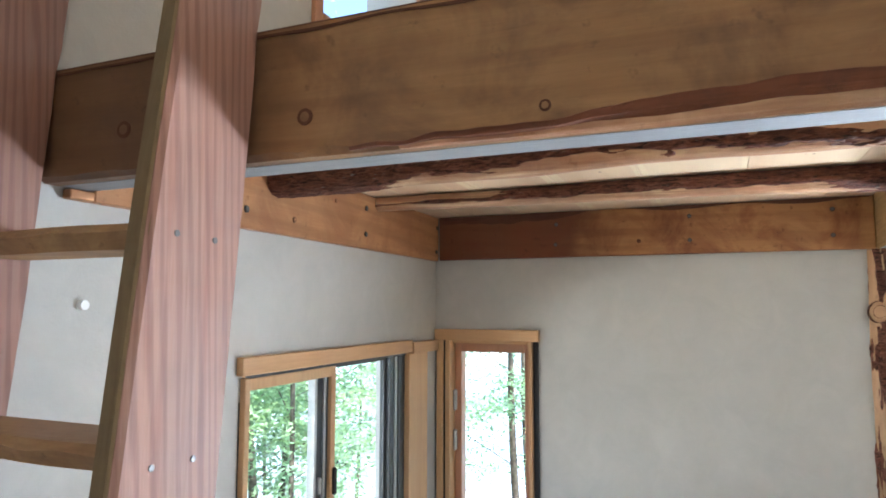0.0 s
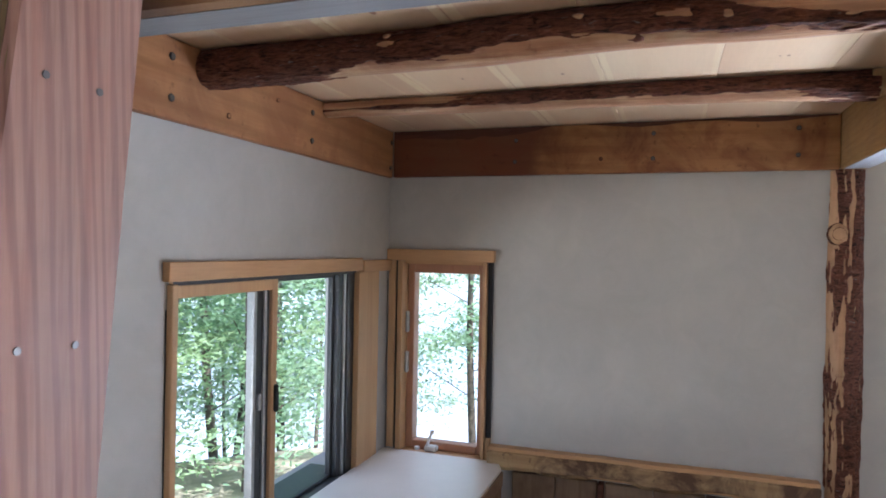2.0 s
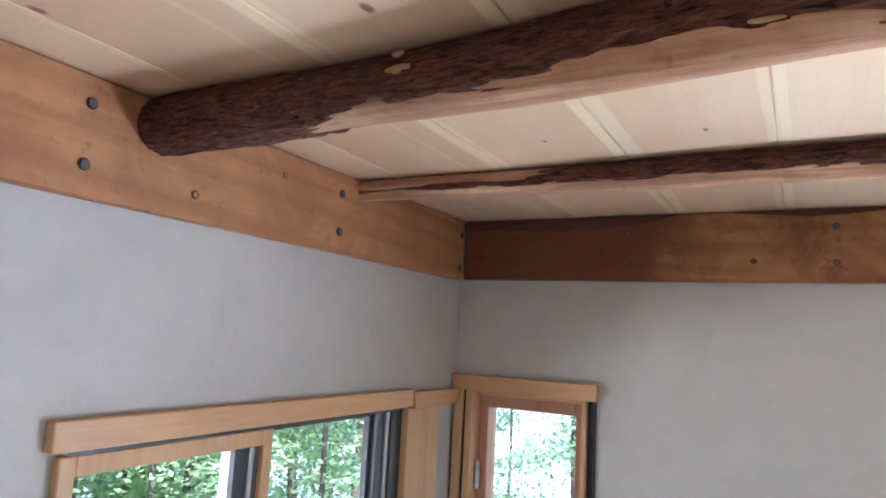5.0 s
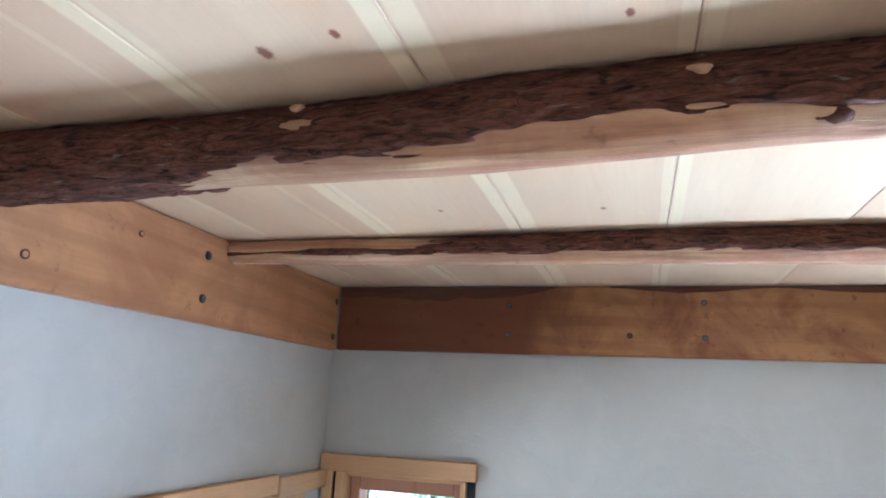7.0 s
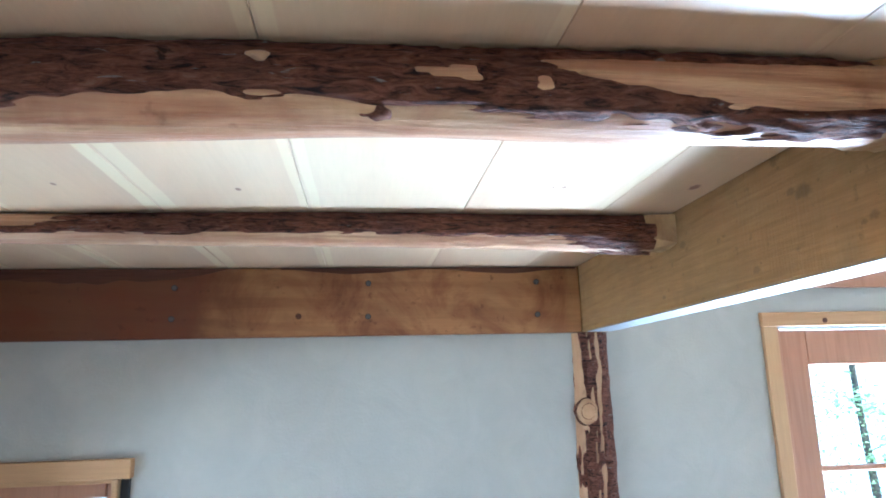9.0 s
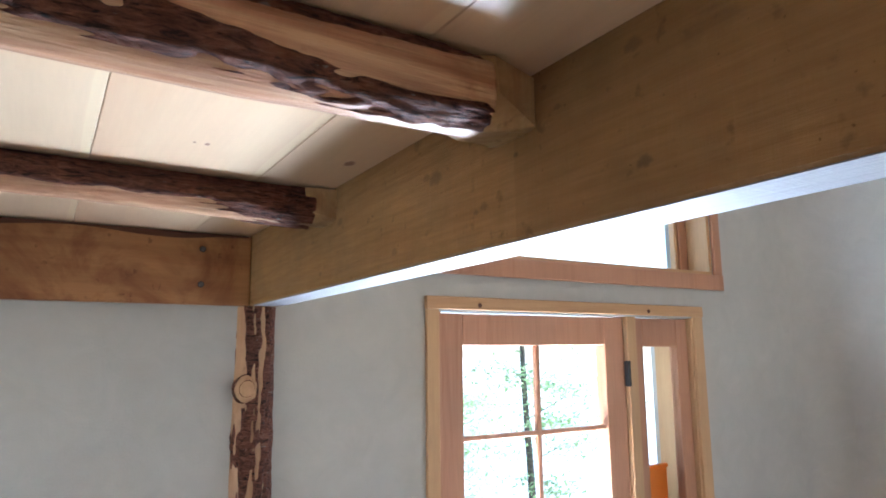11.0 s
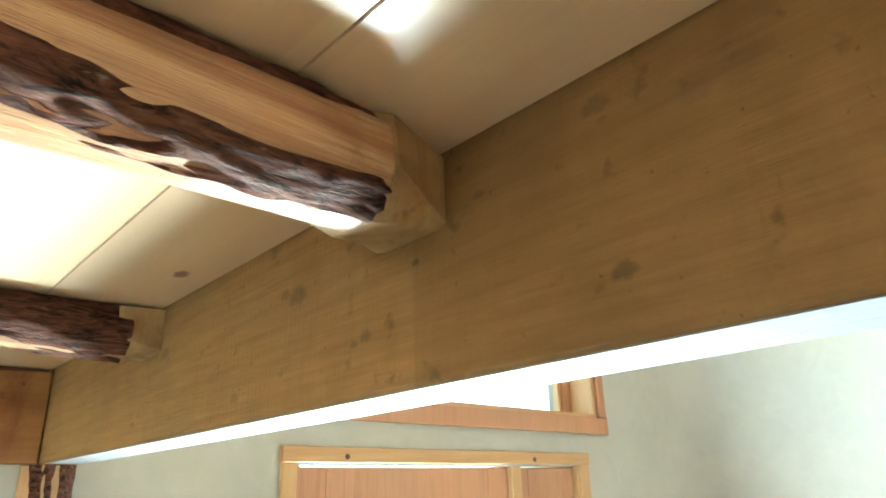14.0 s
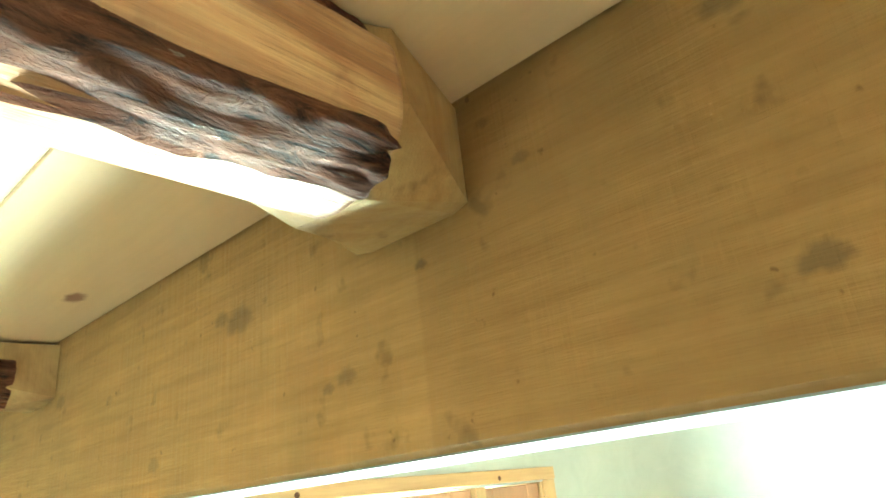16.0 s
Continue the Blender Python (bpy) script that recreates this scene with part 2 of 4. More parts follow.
BEAM_SPOTS = [(-0.038, y + 1.5, z - 2.05, r * 0.7, SMUDGE, w) for y, z, r, w in ((-1.369, 2.096, 0.010, 0.55), (-0.981, 2.171, 0.018, 0.5), (-0.955, 2.178, 0.010, 0.4), (-1.363, 2.216, 0.012, 0.4), (-1.103, 2.105, 0.009, 0.4), (-1.085, 2.10, 0.006, 0.45), (-1.173, 2.155, 0.005, 0.6), (-1.45, 2.2, 0.03, 0.25), (-0.85, 2.08, 0.010, 0.4), (-0.62, 2.17, 0.012, 0.4), (-0.52, 2.08, 0.008, 0.4), (-1.25, 2.19, 0.006, 0.35), (-0.75, 2.15, 0.008, 0.3))]
PINE = wood("pale_pine", (0.79, 0.63, 0.43), (0.66, 0.45, 0.29), "Y", 0.32, 0.5, calm=True, rings=4.5, island=True, bump=0.03, spread=0.14, grain=0.08, swirl=0.15, spots=PINE_KNOTS, sapwood=SAPWOOD)
LEDGER_Y = wood("orange_board_y", (0.45, 0.225, 0.095), (0.33, 0.14, 0.052), "Y", 0.5, 0.4, stain=(0.26, 0.10, 0.04), stain_amount=0.6, bump=0.12, figure=(9.0, 8.0, 0.8, 0.35))
LEDGER_X = wood("orange_board_x", (0.42, 0.21, 0.075), (0.27, 0.105, 0.036), "X", 0.5, 0.4, stain=(0.14, 0.035, 0.012), stain_amount=0.7, bump=0.12, figure=(9.0, 8.0, 0.8, 0.3), heart_or_shade=(-0.24, -0.02, 0.86, (0.105, 0.028, 0.011), 0, 0.4))
BEAM = wood("rough_sawn_beam", (0.42, 0.245, 0.095), (0.31, 0.17, 0.06), "Y", 0.7, 0.3, stain=(0.12, 0.09, 0.045), stain_amount=0.55, rings=9, bump=1.0, sawn=0.5, swirl=0.4, cloud=0.35, grain=0.5, figure=(26.0, 3.0, 1.0, 0.16), spots=BEAM_SPOTS, heart_or_shade=(0.329, 0.332, 0.35, (0.23, 0.12, 0.045), 1, 0.004), speck=0.6)
# Darker end left of the ladder's right stringer: shade painted into the wood.
FRONT = wood("fir_beam", (0.37, 0.205, 0.085), (0.24, 0.115, 0.045), "X", 0.55, 0.4, stain=(0.08, 0.04, 0.025), stain_amount=0.5, rings=5, bump=0.2, figure=(12.0, 9.0, 0.7, 0.25), heart_or_shade=(-0.36, -0.22, 0.72, (0.075, 0.032, 0.018), 0, 0.2))
FIR = wood("pink_fir", (0.33, 0.19, 0.147), (0.21, 0.10, 0.072), "Z", 0.6, 0.35, rings=20, bump=0.25, red=0.18, figure=(30.0, 14.0, 0.4, 0.4))
FIR_X = wood("weathered_fir", (0.42, 0.26, 0.12), (0.26, 0.13, 0.06), "X", 0.6, 0.35, rings=12, bump=0.2, stain=(0.12, 0.05, 0.03))
TRIM_X = wood("pine_trim_x", (0.58, 0.35, 0.17), (0.46, 0.25, 0.11), "X", 0.5, 0.4, rings=10, bump=0.1)
TRIM_Y = wood("pine_trim_y", (0.58, 0.35, 0.17), (0.46, 0.25, 0.11), "Y", 0.5, 0.4, rings=10, bump=0.1)
TRIM_Z = wood("pine_trim_z", (0.58, 0.36, 0.18), (0.46, 0.26, 0.12), "Z", 0.5, 0.4, rings=10, bump=0.1)
DOORWOOD = wood("door_fir", (0.50, 0.25, 0.14), (0.40, 0.18, 0.09), "Z", 0.42, 0.45, rings=18, bump=0.06)
PEELED = wood("peeled_log", (0.74, 0.51, 0.30), (0.50, 0.26, 0.13), "X", 0.4, 0.5, rings=15, bump=1.0, red=0.62, figure=(22.0, 8.0, 1.0, 0.42), stain=(0.30, 0.12, 0.06), stain_amount=0.55)
PEELED_Z = wood("peeled_post", (0.60, 0.38, 0.20), (0.44, 0.24, 0.11), "Z", 0.5, 0.4, rings=12, bump=0.3, red=0.3, stain=(0.25, 0.12, 0.06), stain_amount=0.5)
CUT = wood("cut_log_end", (0.62, 0.45, 0.23), (0.47, 0.29, 0.13), "Z", 0.6, 0.35, rings=14, bump=0.5, stain=(0.22, 0.11, 0.05), stain_amount=0.6)
LIVE = wood("live_edge", (0.52, 0.36, 0.18), (0.34, 0.20, 0.09), "X", 0.55, 0.4, rings=10, bump=0.3, stain=(0.09, 0.045, 0.025), stain_amount=0.95)
# Weathered grey, with cool light from the door mixed into its colour.
GREYWOOD = wood("weathered_cool_lit_grey", (0.29, 0.30, 0.31), (0.19, 0.19, 0.20), "X", 0.6, 0.4, rings=12, bump=0.3)
# Bluish grey stands in for cool daylight reflected on the side beam's underside.
COOL_LIT_Y = wood("cool_lit_grey", (0.27, 0.275, 0.29), (0.17, 0.17, 0.18), "Y", 0.5, 0.45, rings=12, bump=0.5, sawn=0.5)
DARKEDGE = wood("dark_edge", (0.21, 0.15, 0.075), (0.11, 0.06, 0.03), "Z", 0.65, 0.35, rings=14, bump=0.4)
BROWN = wood("brown_boards", (0.26, 0.17, 0.10), (0.15, 0.085, 0.045), "Z", 0.6, 0.35, rings=9, bump=0.2, stain=(0.10, 0.05, 0.03))
FLOORWOOD = wood("floor_boards", (0.55, 0.41, 0.26), (0.43, 0.29, 0.17), "Y", 0.5, 0.4, rings=9, bump=0.15, spread=0.2)
BARK = bark_material()
WANE = wood("dark_wane", (0.12, 0.05, 0.03), (0.05, 0.02, 0.012), "X", 0.75, 0.25, rings=30, bump=0.7)
REDWANE = wood("red_inner_bark", (0.22, 0.08, 0.04), (0.07, 0.028, 0.018), "X", 0.7, 0.3, rings=20, bump=0.7, stain=(0.05, 0.025, 0.02))
STEEL = plain("zinc_bolt", (0.10, 0.097, 0.093), 0.45, 0.4)
BLACK = plain("black_rubber", (0.015, 0.015, 0.016), 0.6)
ALU = plain("grey_aluminium", (0.42, 0.43, 0.43), 0.4, 0.6)
DARKALU = plain("bronze_aluminium", (0.055, 0.058, 0.06), 0.4, 0.4)
WHITE = plain("white_enamel", (0.80, 0.80, 0.78), 0.4, vary=0.04, scale=6)
CREAM = plain("white_countertop", (0.78, 0.74, 0.68), 0.3, vary=0.05, scale=4)
ORANGE = plain("orange_plastic", (0.85, 0.22, 0.02), 0.4, vary=0.06)
GLASS = glass_material()
TRUNK = plain("tree_bark", (0.13, 0.105, 0.085), 0.9, vary=0.5, scale=14)
LEAF_A = leaf_material("leaf_bright", (0.26, 0.38, 0.22), (0.48, 0.62, 0.40))
LEAF_B = leaf_material("leaf_blue_green", (0.22, 0.35, 0.24), (0.42, 0.57, 0.41))
SOIL = plain("leaf_litter", (0.34, 0.31, 0.23), 0.95, vary=0.35, scale=2.2)
WATER = plain("lake_water", (0.45, 0.50, 0.52), 0.12, vary=0.1, scale=0.3)


# ---- building helpers ----
def part(name, bm, material, parent=None, label="", smooth=False):
    """Links a bmesh, given in the world's coordinates, as one mesh under its parent."""
    me = bpy.data.meshes.new(name)
    origin = Vector((0, 0, 0))
    p = parent
    while p is not None:
        origin += p.location
        p = p.parent
    bmesh.ops.translate(bm, verts=bm.verts, vec=-origin)
    bmesh.ops.recalc_face_normals(bm, faces=bm.faces)
    if smooth:
        for f in bm.faces:
            f.smooth = True
    bm.to_mesh(me)
    bm.free()
    me.materials.append(material)
    ob = new(name, me)
    ob.parent = parent
    if label:
        tagged(ob, label)
    return ob


def thing(name, at, label, category, group="", kind=""):
    ob = new(name)
    ob.empty_display_size = 0.1
    ob.location = at
    return tagged(ob, label, category, group, kind)


def block(x0, x1, y0, y1, z0, z1, bevel=0.002, bm=None):
    """A box with eased edges."""
    keep = bm if bm is not None else bmesh.new()
    one = bmesh.new()
    bmesh.ops.create_cube(one, size=1, matrix=Matrix.Translation(((x0 + x1) / 2, (y0 + y1) / 2, (z0 + z1) / 2)) @ Matrix.Diagonal((x1 - x0, y1 - y0, z1 - z0, 1)))
    if bevel:
        bmesh.ops.bevel(one, geom=one.edges[:], offset=bevel, segments=1, affect="EDGES")
    if bm is None:
        keep.free()
        return one
    me = bpy.data.meshes.new("tmp")
    one.to_mesh(me)
    one.free()
    keep.from_mesh(me)
    bpy.data.meshes.remove(me)
    return keep


def disc(center, axis, r, h, sides=14, r2=None):
    """A short cylinder whose axis points along x, y or z."""
    bm = bmesh.new()
    turn = {"X": Matrix.Rotation(radians(90), 4, "Y"), "Y": Matrix.Rotation(radians(90), 4, "X"), "Z": Matrix.Identity(4)}[axis]
    bmesh.ops.create_cone(bm, cap_ends=True, segments=sides, radius1=r, radius2=r if r2 is None else r2, depth=h, matrix=Matrix.Translation(center) @ turn)
    return bm


def loft(rings, closed=True, caps=True):
    """A skin over rings of equally many points."""
    bm = bmesh.new()
    rows = [[bm.verts.new(p) for p in ring] for ring in rings]
    n = len(rows[0])
    for a, b in zip(rows, rows[1:]):
        for i in range(n if closed else n - 1):
            j = (i + 1) % n
            bm.faces.new((a[i], a[j], b[j], b[i]))
    if caps and closed:
        bm.faces.new(rows[0][::-1])
        bm.faces.new(rows[-1])
    return bm


def wall(name, axis, front, back, u0, u1, z0, z1, holes, material, label=""):
    """A wall with real openings. axis: the way that it runs; front and back: its two faces; holes: u0, u1, z0, z1."""
    us = sorted({u0, u1, *[h[0] for h in holes], *[h[1] for h in holes]})
    zs = sorted({z0, z1, *[h[2] for h in holes], *[h[3] for h in holes]})
    solid = {}
    for i in range(len(us) - 1):
        for k in range(len(zs) - 1):
            u, z = (us[i] + us[i + 1]) / 2, (zs[k] + zs[k + 1]) / 2
            solid[i, k] = not any(h[0] < u < h[1] and h[2] < z < h[3] for h in holes)
    bm = bmesh.new()
    known = {}

    def v(u, d, z):
        p = (u, d, z) if axis == "X" else (d, u, z)
        if p not in known:
            known[p] = bm.verts.new(p)
        return known[p]

    for (i, k), s in solid.items():
        if not s:
            continue
        a, b, c, d = us[i], us[i + 1], zs[k], zs[k + 1]
        for f in (front, back):
            bm.faces.new((v(a, f, c), v(b, f, c), v(b, f, d), v(a, f, d)))
        for (di, dk), (p, q) in {(-1, 0): ((a, c), (a, d)), (1, 0): ((b, c), (b, d)), (0, -1): ((a, c), (b, c)), (0, 1): ((a, d), (b, d))}.items():
            if not solid.get((i + di, k + dk), False):
                bm.faces.new((v(p[0], front, p[1]), v(q[0], front, q[1]), v(q[0], back, q[1]), v(p[0], back, p[1])))
    return tagged(part(name, bm, material), label or "hand-troweled off-white lime plaster wall", "wall", kind="structure")


def smoothstep(a, b, x):
    t = min(1, max(0, (x - a) / (b - a)))
    return t * t * (3 - 2 * t)


def log_mesh(axis, start, end, radius, bend, bark, steps, around=44, thick=0.004, seed=0.0, flat_top=None):
    """A log with its peeled core and the bark that is left on it. radius(s), bend(s) -> two offsets; bark(s, angle) > 0 where bark is left."""
    d = Vector(end) - Vector(start)
    length = d.length
    core, skin, keep = [], [], []
    for i in range(steps + 1):
        s = i / steps
        c = Vector(start) + d * s
        b1, b2 = bend(s)
        ra, rb, mk = [], [], []
        for j in range(around):
            a = 2 * math.pi * j / around
            ca, sa = math.cos(a), math.sin(a)
            along = s * length
            n1 = noise.noise((along * 3 + seed, ca * 1.2, sa * 1.2))
            n2 = noise.noise((along * 9 + seed, ca * 3, sa * 3 + 5))
            r = radius(s) * (1 + 0.07 * n1 + 0.03 * n2)
            m = bark(s, a) + 0.5 * noise.noise((along * 4 + seed, ca * 2.0 + 3, sa * 2.0)) + 0.35 * noise.noise((along * 14, ca * 5, sa * 5 + seed)) + 0.3 * noise.noise((along * 32, ca * 13, sa * 13 + seed))
            ridge = noise.noise((along * 14 + seed, ca * 8, sa * 8)) + 0.7 * noise.noise((along * 45, ca * 17, sa * 17 + seed))
            rk = r + (thick * min(1, 5 * m) * (1 + 0.75 * ridge) if m > 0 else max(-0.006, 0.03 * m))
            out = []
            for q in (r, rk):
                u, w = q * ca + b1, q * sa + b2
                if axis == "X":
                    p = Vector((c.x, c.y + u, c.z + w))
                    if flat_top is not None and p.z > flat_top:
                        p.z = flat_top - (0.001 if q == r else 0.0)
                else:
                    p = Vector((c.x + u, c.y + w, c.z))
                out.append(p)
            ra.append(out[0]), rb.append(out[1]), mk.append(m > -0.12)
        core.append(ra), skin.append(rb), keep.append(mk)
    bark_bm = loft(skin, True, False)
    flags = [f for row in keep for f in row]
    bark_bm.verts.index_update()
    gone = [f for f in bark_bm.faces if not any(flags[v.index] for v in f.verts)]
    bmesh.ops.delete(bark_bm, geom=gone, context="FACES")
    return loft(core), bark_bm


# ---- walls, floor and roof ----
YB, XL, XE, YS = 0.03, -0.025, 4.34, -5.0
TOP = 4.0
wall("wall_north", "X", YB, YB + 0.24, XL - 0.24, XE + 0.24, -0.1, TOP,
     [(0.02, 0.43, 0.89, 1.72), (2.235, 3.49, -0.02, 2.064), (2.0, 3.632, 2.24, 3.1)], PLASTER)
wall("wall_west", "Y", XL, XL - 0.24, YS - 0.24, YB - 0.003, -0.1, TOP,
     [(-1.264, -0.076, 0.89, 1.684), (-0.94, -0.2, 2.78, 3.7)], PLASTER)
wall("wall_east", "Y", XE, XE + 0.24, YS - 0.24, YB - 0.003, -0.1, TOP, [(-3.4, -1.8, 0.6, 2.1)], PLASTER)
wall("wall_south", "X", YS, YS - 0.24, XL + 0.003, XE - 0.003, -0.1, TOP, [(2.4, 4.2, 0.8, 2.5)], PLASTER)
fillet = [[Vector((XE - 0.16 * (1 - math.sin(a)) , YB - 0.16 * (1 - math.cos(a)), z)) for a in [i * math.pi / 16 for i in range(9)]] for z in (0.0, TOP - 0.01)]
tagged(part("wall_corner", loft(fillet, False, False), PLASTER, None, smooth=True), "rounded off-white plaster corner between two walls", "wall", kind="structure")

floor = tagged(part("floor", block(XL - 0.2, XE + 0.2, YS - 0.2, YB + 0.2, -0.16, -0.03, 0), FLOORWOOD), "pale wooden subfloor", "floor", kind="structure")
roof = bmesh.new()
for i in range(19):
    x = XL - 0.24 + i * 0.26
    block(x + 0.001, x + 0.259, YS - 0.24, YB + 0.24, TOP + 0.004, TOP + 0.03, 0.003, roof)
tagged(part("ceiling_roof", roof, PINE), "pale pine board ceiling under the roof", "ceiling", kind="structure")

CEIL = 2.24
seams = [XL + 0.003, 0.118, 0.389, 0.657, 0.922, 1.212, 1.488, 1.64]
deck = bmesh.new()
for a, b in zip(seams, seams[1:]):
    block(a + 0.0003, b - 0.0003, -1.745, YB - 0.003, CEIL, CEIL + 0.026, 0.0012, deck)
tagged(part("ceiling", deck, PINE), "wide pale knotty pine boards under the loft", "ceiling", kind="structure")


# ---- loft frame: ledgers, beams, joists, post ----
def bolts(parent, axis, places, r=0.0075):
    for p in places:
        part("bolt_recess", disc(p, axis, r * 1.25, 0.003, 18), BLACK, parent)
        q = [c + d for c, d in zip(p, {"X": (0.0012, 0, 0), "Y": (0, -0.0012, 0)}[axis])]
        part("bolt", disc(q, axis, r, 0.005, 8), STEEL, parent)


def knot(parent, axis, p, r, material):
    bm = disc(p, axis, r, 0.003, 16)
    part("knot", bm, material, parent)


west_ledger = thing("ledger_board", (0, -0.9, 2.05), "orange-tan ledger board bolted along the top of the plaster wall", "beam", "loft ledgers")
part("board", block(XL + 0.002, 0.0, -1.746, -0.004, 2.047, CEIL - 0.002, 0.0025), LEDGER_Y, west_ledger)
part("board", block(XL + 0.002, 0.0, -1.80, -1.7462, 2.047, 2.066, 0.0025), LEDGER_Y, west_ledger)
bolts(west_ledger, "X", [(0.001, -1.296, 2.193), (0.001, -1.297, 2.097), (0.001, -0.660, 2.189), (0.001, -0.662, 2.097), (0.001, -0.022, 2.19), (0.001, -0.03, 2.085)])
for ky, kz, kr in ((-1.086, 2.095, 0.008), (-1.544, 2.066, 0.016), (-0.86, 2.185, 0.006), (-1.605, 2.062, 0.008)):
    knot(west_ledger, "X", (0.0006, ky, kz), kr, WANE)
    knot(west_ledger, "X", (0.0012, ky, kz), kr * 0.62, LEDGER_Y)

north_ledger = thing("ledger_board", (0.8, 0, 2.05), "reddish-brown ledger board with dark waney top edge, bolted to the wall", "beam", "loft ledgers")
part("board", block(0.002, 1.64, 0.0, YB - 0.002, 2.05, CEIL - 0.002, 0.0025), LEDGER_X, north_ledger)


def wane_strip(x0, x1, depth):
    n = 40
    rings = []
    for i in range(n + 1):
        s = i / n
        x = x0 + (x1 - x0) * s
        h = depth(s) * (1 + 0.35 * noise.noise((x * 14, 3, 0))) + 0.001
        z = CEIL - 0.0025
        rings.append([(x, -0.001, z), (x, -0.0035, z), (x, -0.0015 - 0.001 * noise.noise((x * 40, 0, 0)), z - h), (x, 0.002, z - h)])
    return loft(rings)


part("wane", wane_strip(0.004, 0.66, lambda s: 0.042 * (0.66 + 0.5 * s) * (1 - s ** 4)), WANE, north_ledger, "dark bark wane")
part("wane", wane_strip(0.80, 1.63, lambda s: 0.013 * (0.25 + math.sin(s * 6.3) ** 2)), WANE, north_ledger, "dark bark wane")
bolts(north_ledger, "Y", [(0.523, -0.001, 2.185), (0.519, -0.001, 2.102), (1.037, -0.001, 2.194), (1.036, -0.001, 2.102), (1.513, -0.001, 2.195), (1.512, -0.001, 2.102)], 0.0065)
knot(north_ledger, "Y", (0.849, -0.0006, 2.105), 0.008, WANE)

side_beam = thing("timber_beam", (1.68, -1.5, 2.05), "yellow-brown rough-sawn timber beam carrying the loft joists", "beam")
part("timber", block(1.6425, 1.722, -4.9, YB - 0.004, 2.05, CEIL + 0.03, 0.004), BEAM, side_beam)


# Thin added sheet that carries the reflected daylight as colour.
part("underside", block(1.646, 1.7185, -4.89, -0.02, 2.0493, 2.0506, 0), COOL_LIT_Y, side_beam, "grey underside with cool reflected light in its colour")


def front_profile(x):
    """The fir beam's section at x: its lower front arris follows the old outside of the tree."""
    w = 0.009 + 0.026 * smoothstep(0.7, 1.25, x) + 0.007 * noise.noise((x * 7, 0, 1)) + 0.004 * noise.noise((x * 23, 2, 1))
    w2 = 0.012 + 0.022 * smoothstep(0.5, 1.1, x)
    f, b, z0, z1 = -1.85, -1.749, 2.069, 2.272
    return [(f, z1), (f, z0 + max(w, 0.004)), (f + max(w2, 0.003), z0), (b, z0), (b, z1)]


front_beam = thing("timber_beam", (0.8, -1.8, 2.069), "brown fir loft beam with waney bark edge and knots", "beam")
xs = [XL + 0.004 + i * (1.638 - XL) / 110 for i in range(111)]
part("timber", loft([[(x, y, z) for y, z in front_profile(x)] for x in xs]), FRONT, front_beam)


def edge_strip(k0, k1, proud, x_from):
    """A thin skin on the beam's rounded lower edge, between two shares of its width."""
    rings = []
    for x in xs:
        if x < x_from:
            continue
        p, q = (Vector((x, *front_profile(x)[k])) for k in (1, 2))
        d = Vector((0, -0.7, -0.7))
        a = p.lerp(q, k0 + (0.12 * noise.noise((x * 9, k0 * 5, 2)) if k0 > 0 else 0.0))
        b = p.lerp(q, k1 + (0.14 * noise.noise((x * 9, k1 * 5, 2)) if k1 < 1 else 0.0))
        rings.append([a - d * 0.003, a + d * proud * 0.4, a.lerp(b, 0.5) + d * (proud + 0.002), b + d * proud * 0.4, b - d * 0.003])
    return loft(rings)


part("wane", edge_strip(0.0, 0.55, 0.003, 0.62), REDWANE, front_beam, "dark reddish bark wane")
part("peeled_edge", edge_strip(0.5, 1.0, 0.001, 0.70), PEELED, front_beam, "pale peeled lower edge")
part("underside", block(XL + 0.006, 1.636, -1.812, -1.7505, 2.0682, 2.070, 0), GREYWOOD, front_beam, "weathered grey underside, tinted as by cool light")
part("top_wane", loft([[(x, -1.852, 2.262 - 0.006 * noise.noise((x * 8, 7, 0))), (x, -1.847, 2.276), (x, -1.82, 2.276), (x, -1.82, 2.265)] for x in xs]), WANE, front_beam, "dark weathered top edge")
for kx, kz, kr in ((0.553, 2.128, 0.013), (0.919, 2.103, 0.008), (0.186, 2.146, 0.015)):
    knot(front_beam, "Y", (kx, -1.8505, kz), kr, WANE)
    knot(front_beam, "Y", (kx, -1.851, kz), kr * 0.6, FRONT)

# joists
j1 = thing("log_joist", (0.8, -1.2, 2.16), "round log ceiling joist, dark bark above and peeled pale wood below", "joist", "loft joists")


def j1_bark(s, a):
    """Bark all round at one end, on the upper side along the middle, in a strip at mid height at the other end."""
    h = math.sin(a)
    h_low = -1.5 + 0.87 * smoothstep(0.12, 0.3, s) + 0.13 * smoothstep(0.34, 0.55, s) - 0.44 * smoothstep(0.62, 0.97, s)
    h_top = 1.4 - 1.9 * smoothstep(0.56, 0.94, s)
    body = 2.3 * min(h - h_low, h_top - h) - 3.0 * smoothstep(0.55, 0.7, s) * max(0, math.cos(a) + 0.2)
    top = (0.55 - 4.5 * abs(h - 0.66)) * smoothstep(0.6, 0.7, s) - 2 * (1 - smoothstep(0.6, 0.7, s))
    m = max(body, top) - 40 * max(0, s - 0.985 + 0.014 * h)
    for x, hh, rx, rh in ((0.52, 0.22, 0.018, 0.12), (1.135, 0.1, 0.034, 0.13), (1.225, -0.1, 0.026, 0.12)):
        q = ((s * 1.6 - x) / rx) ** 2 + ((h - hh) / rh) ** 2 + 2.2 * noise.noise((s * 55, h * 5, 4))
        if q < 4 and math.cos(a) < 0:
            m = min(m, 0.55 * (q - 1.1))
    return m


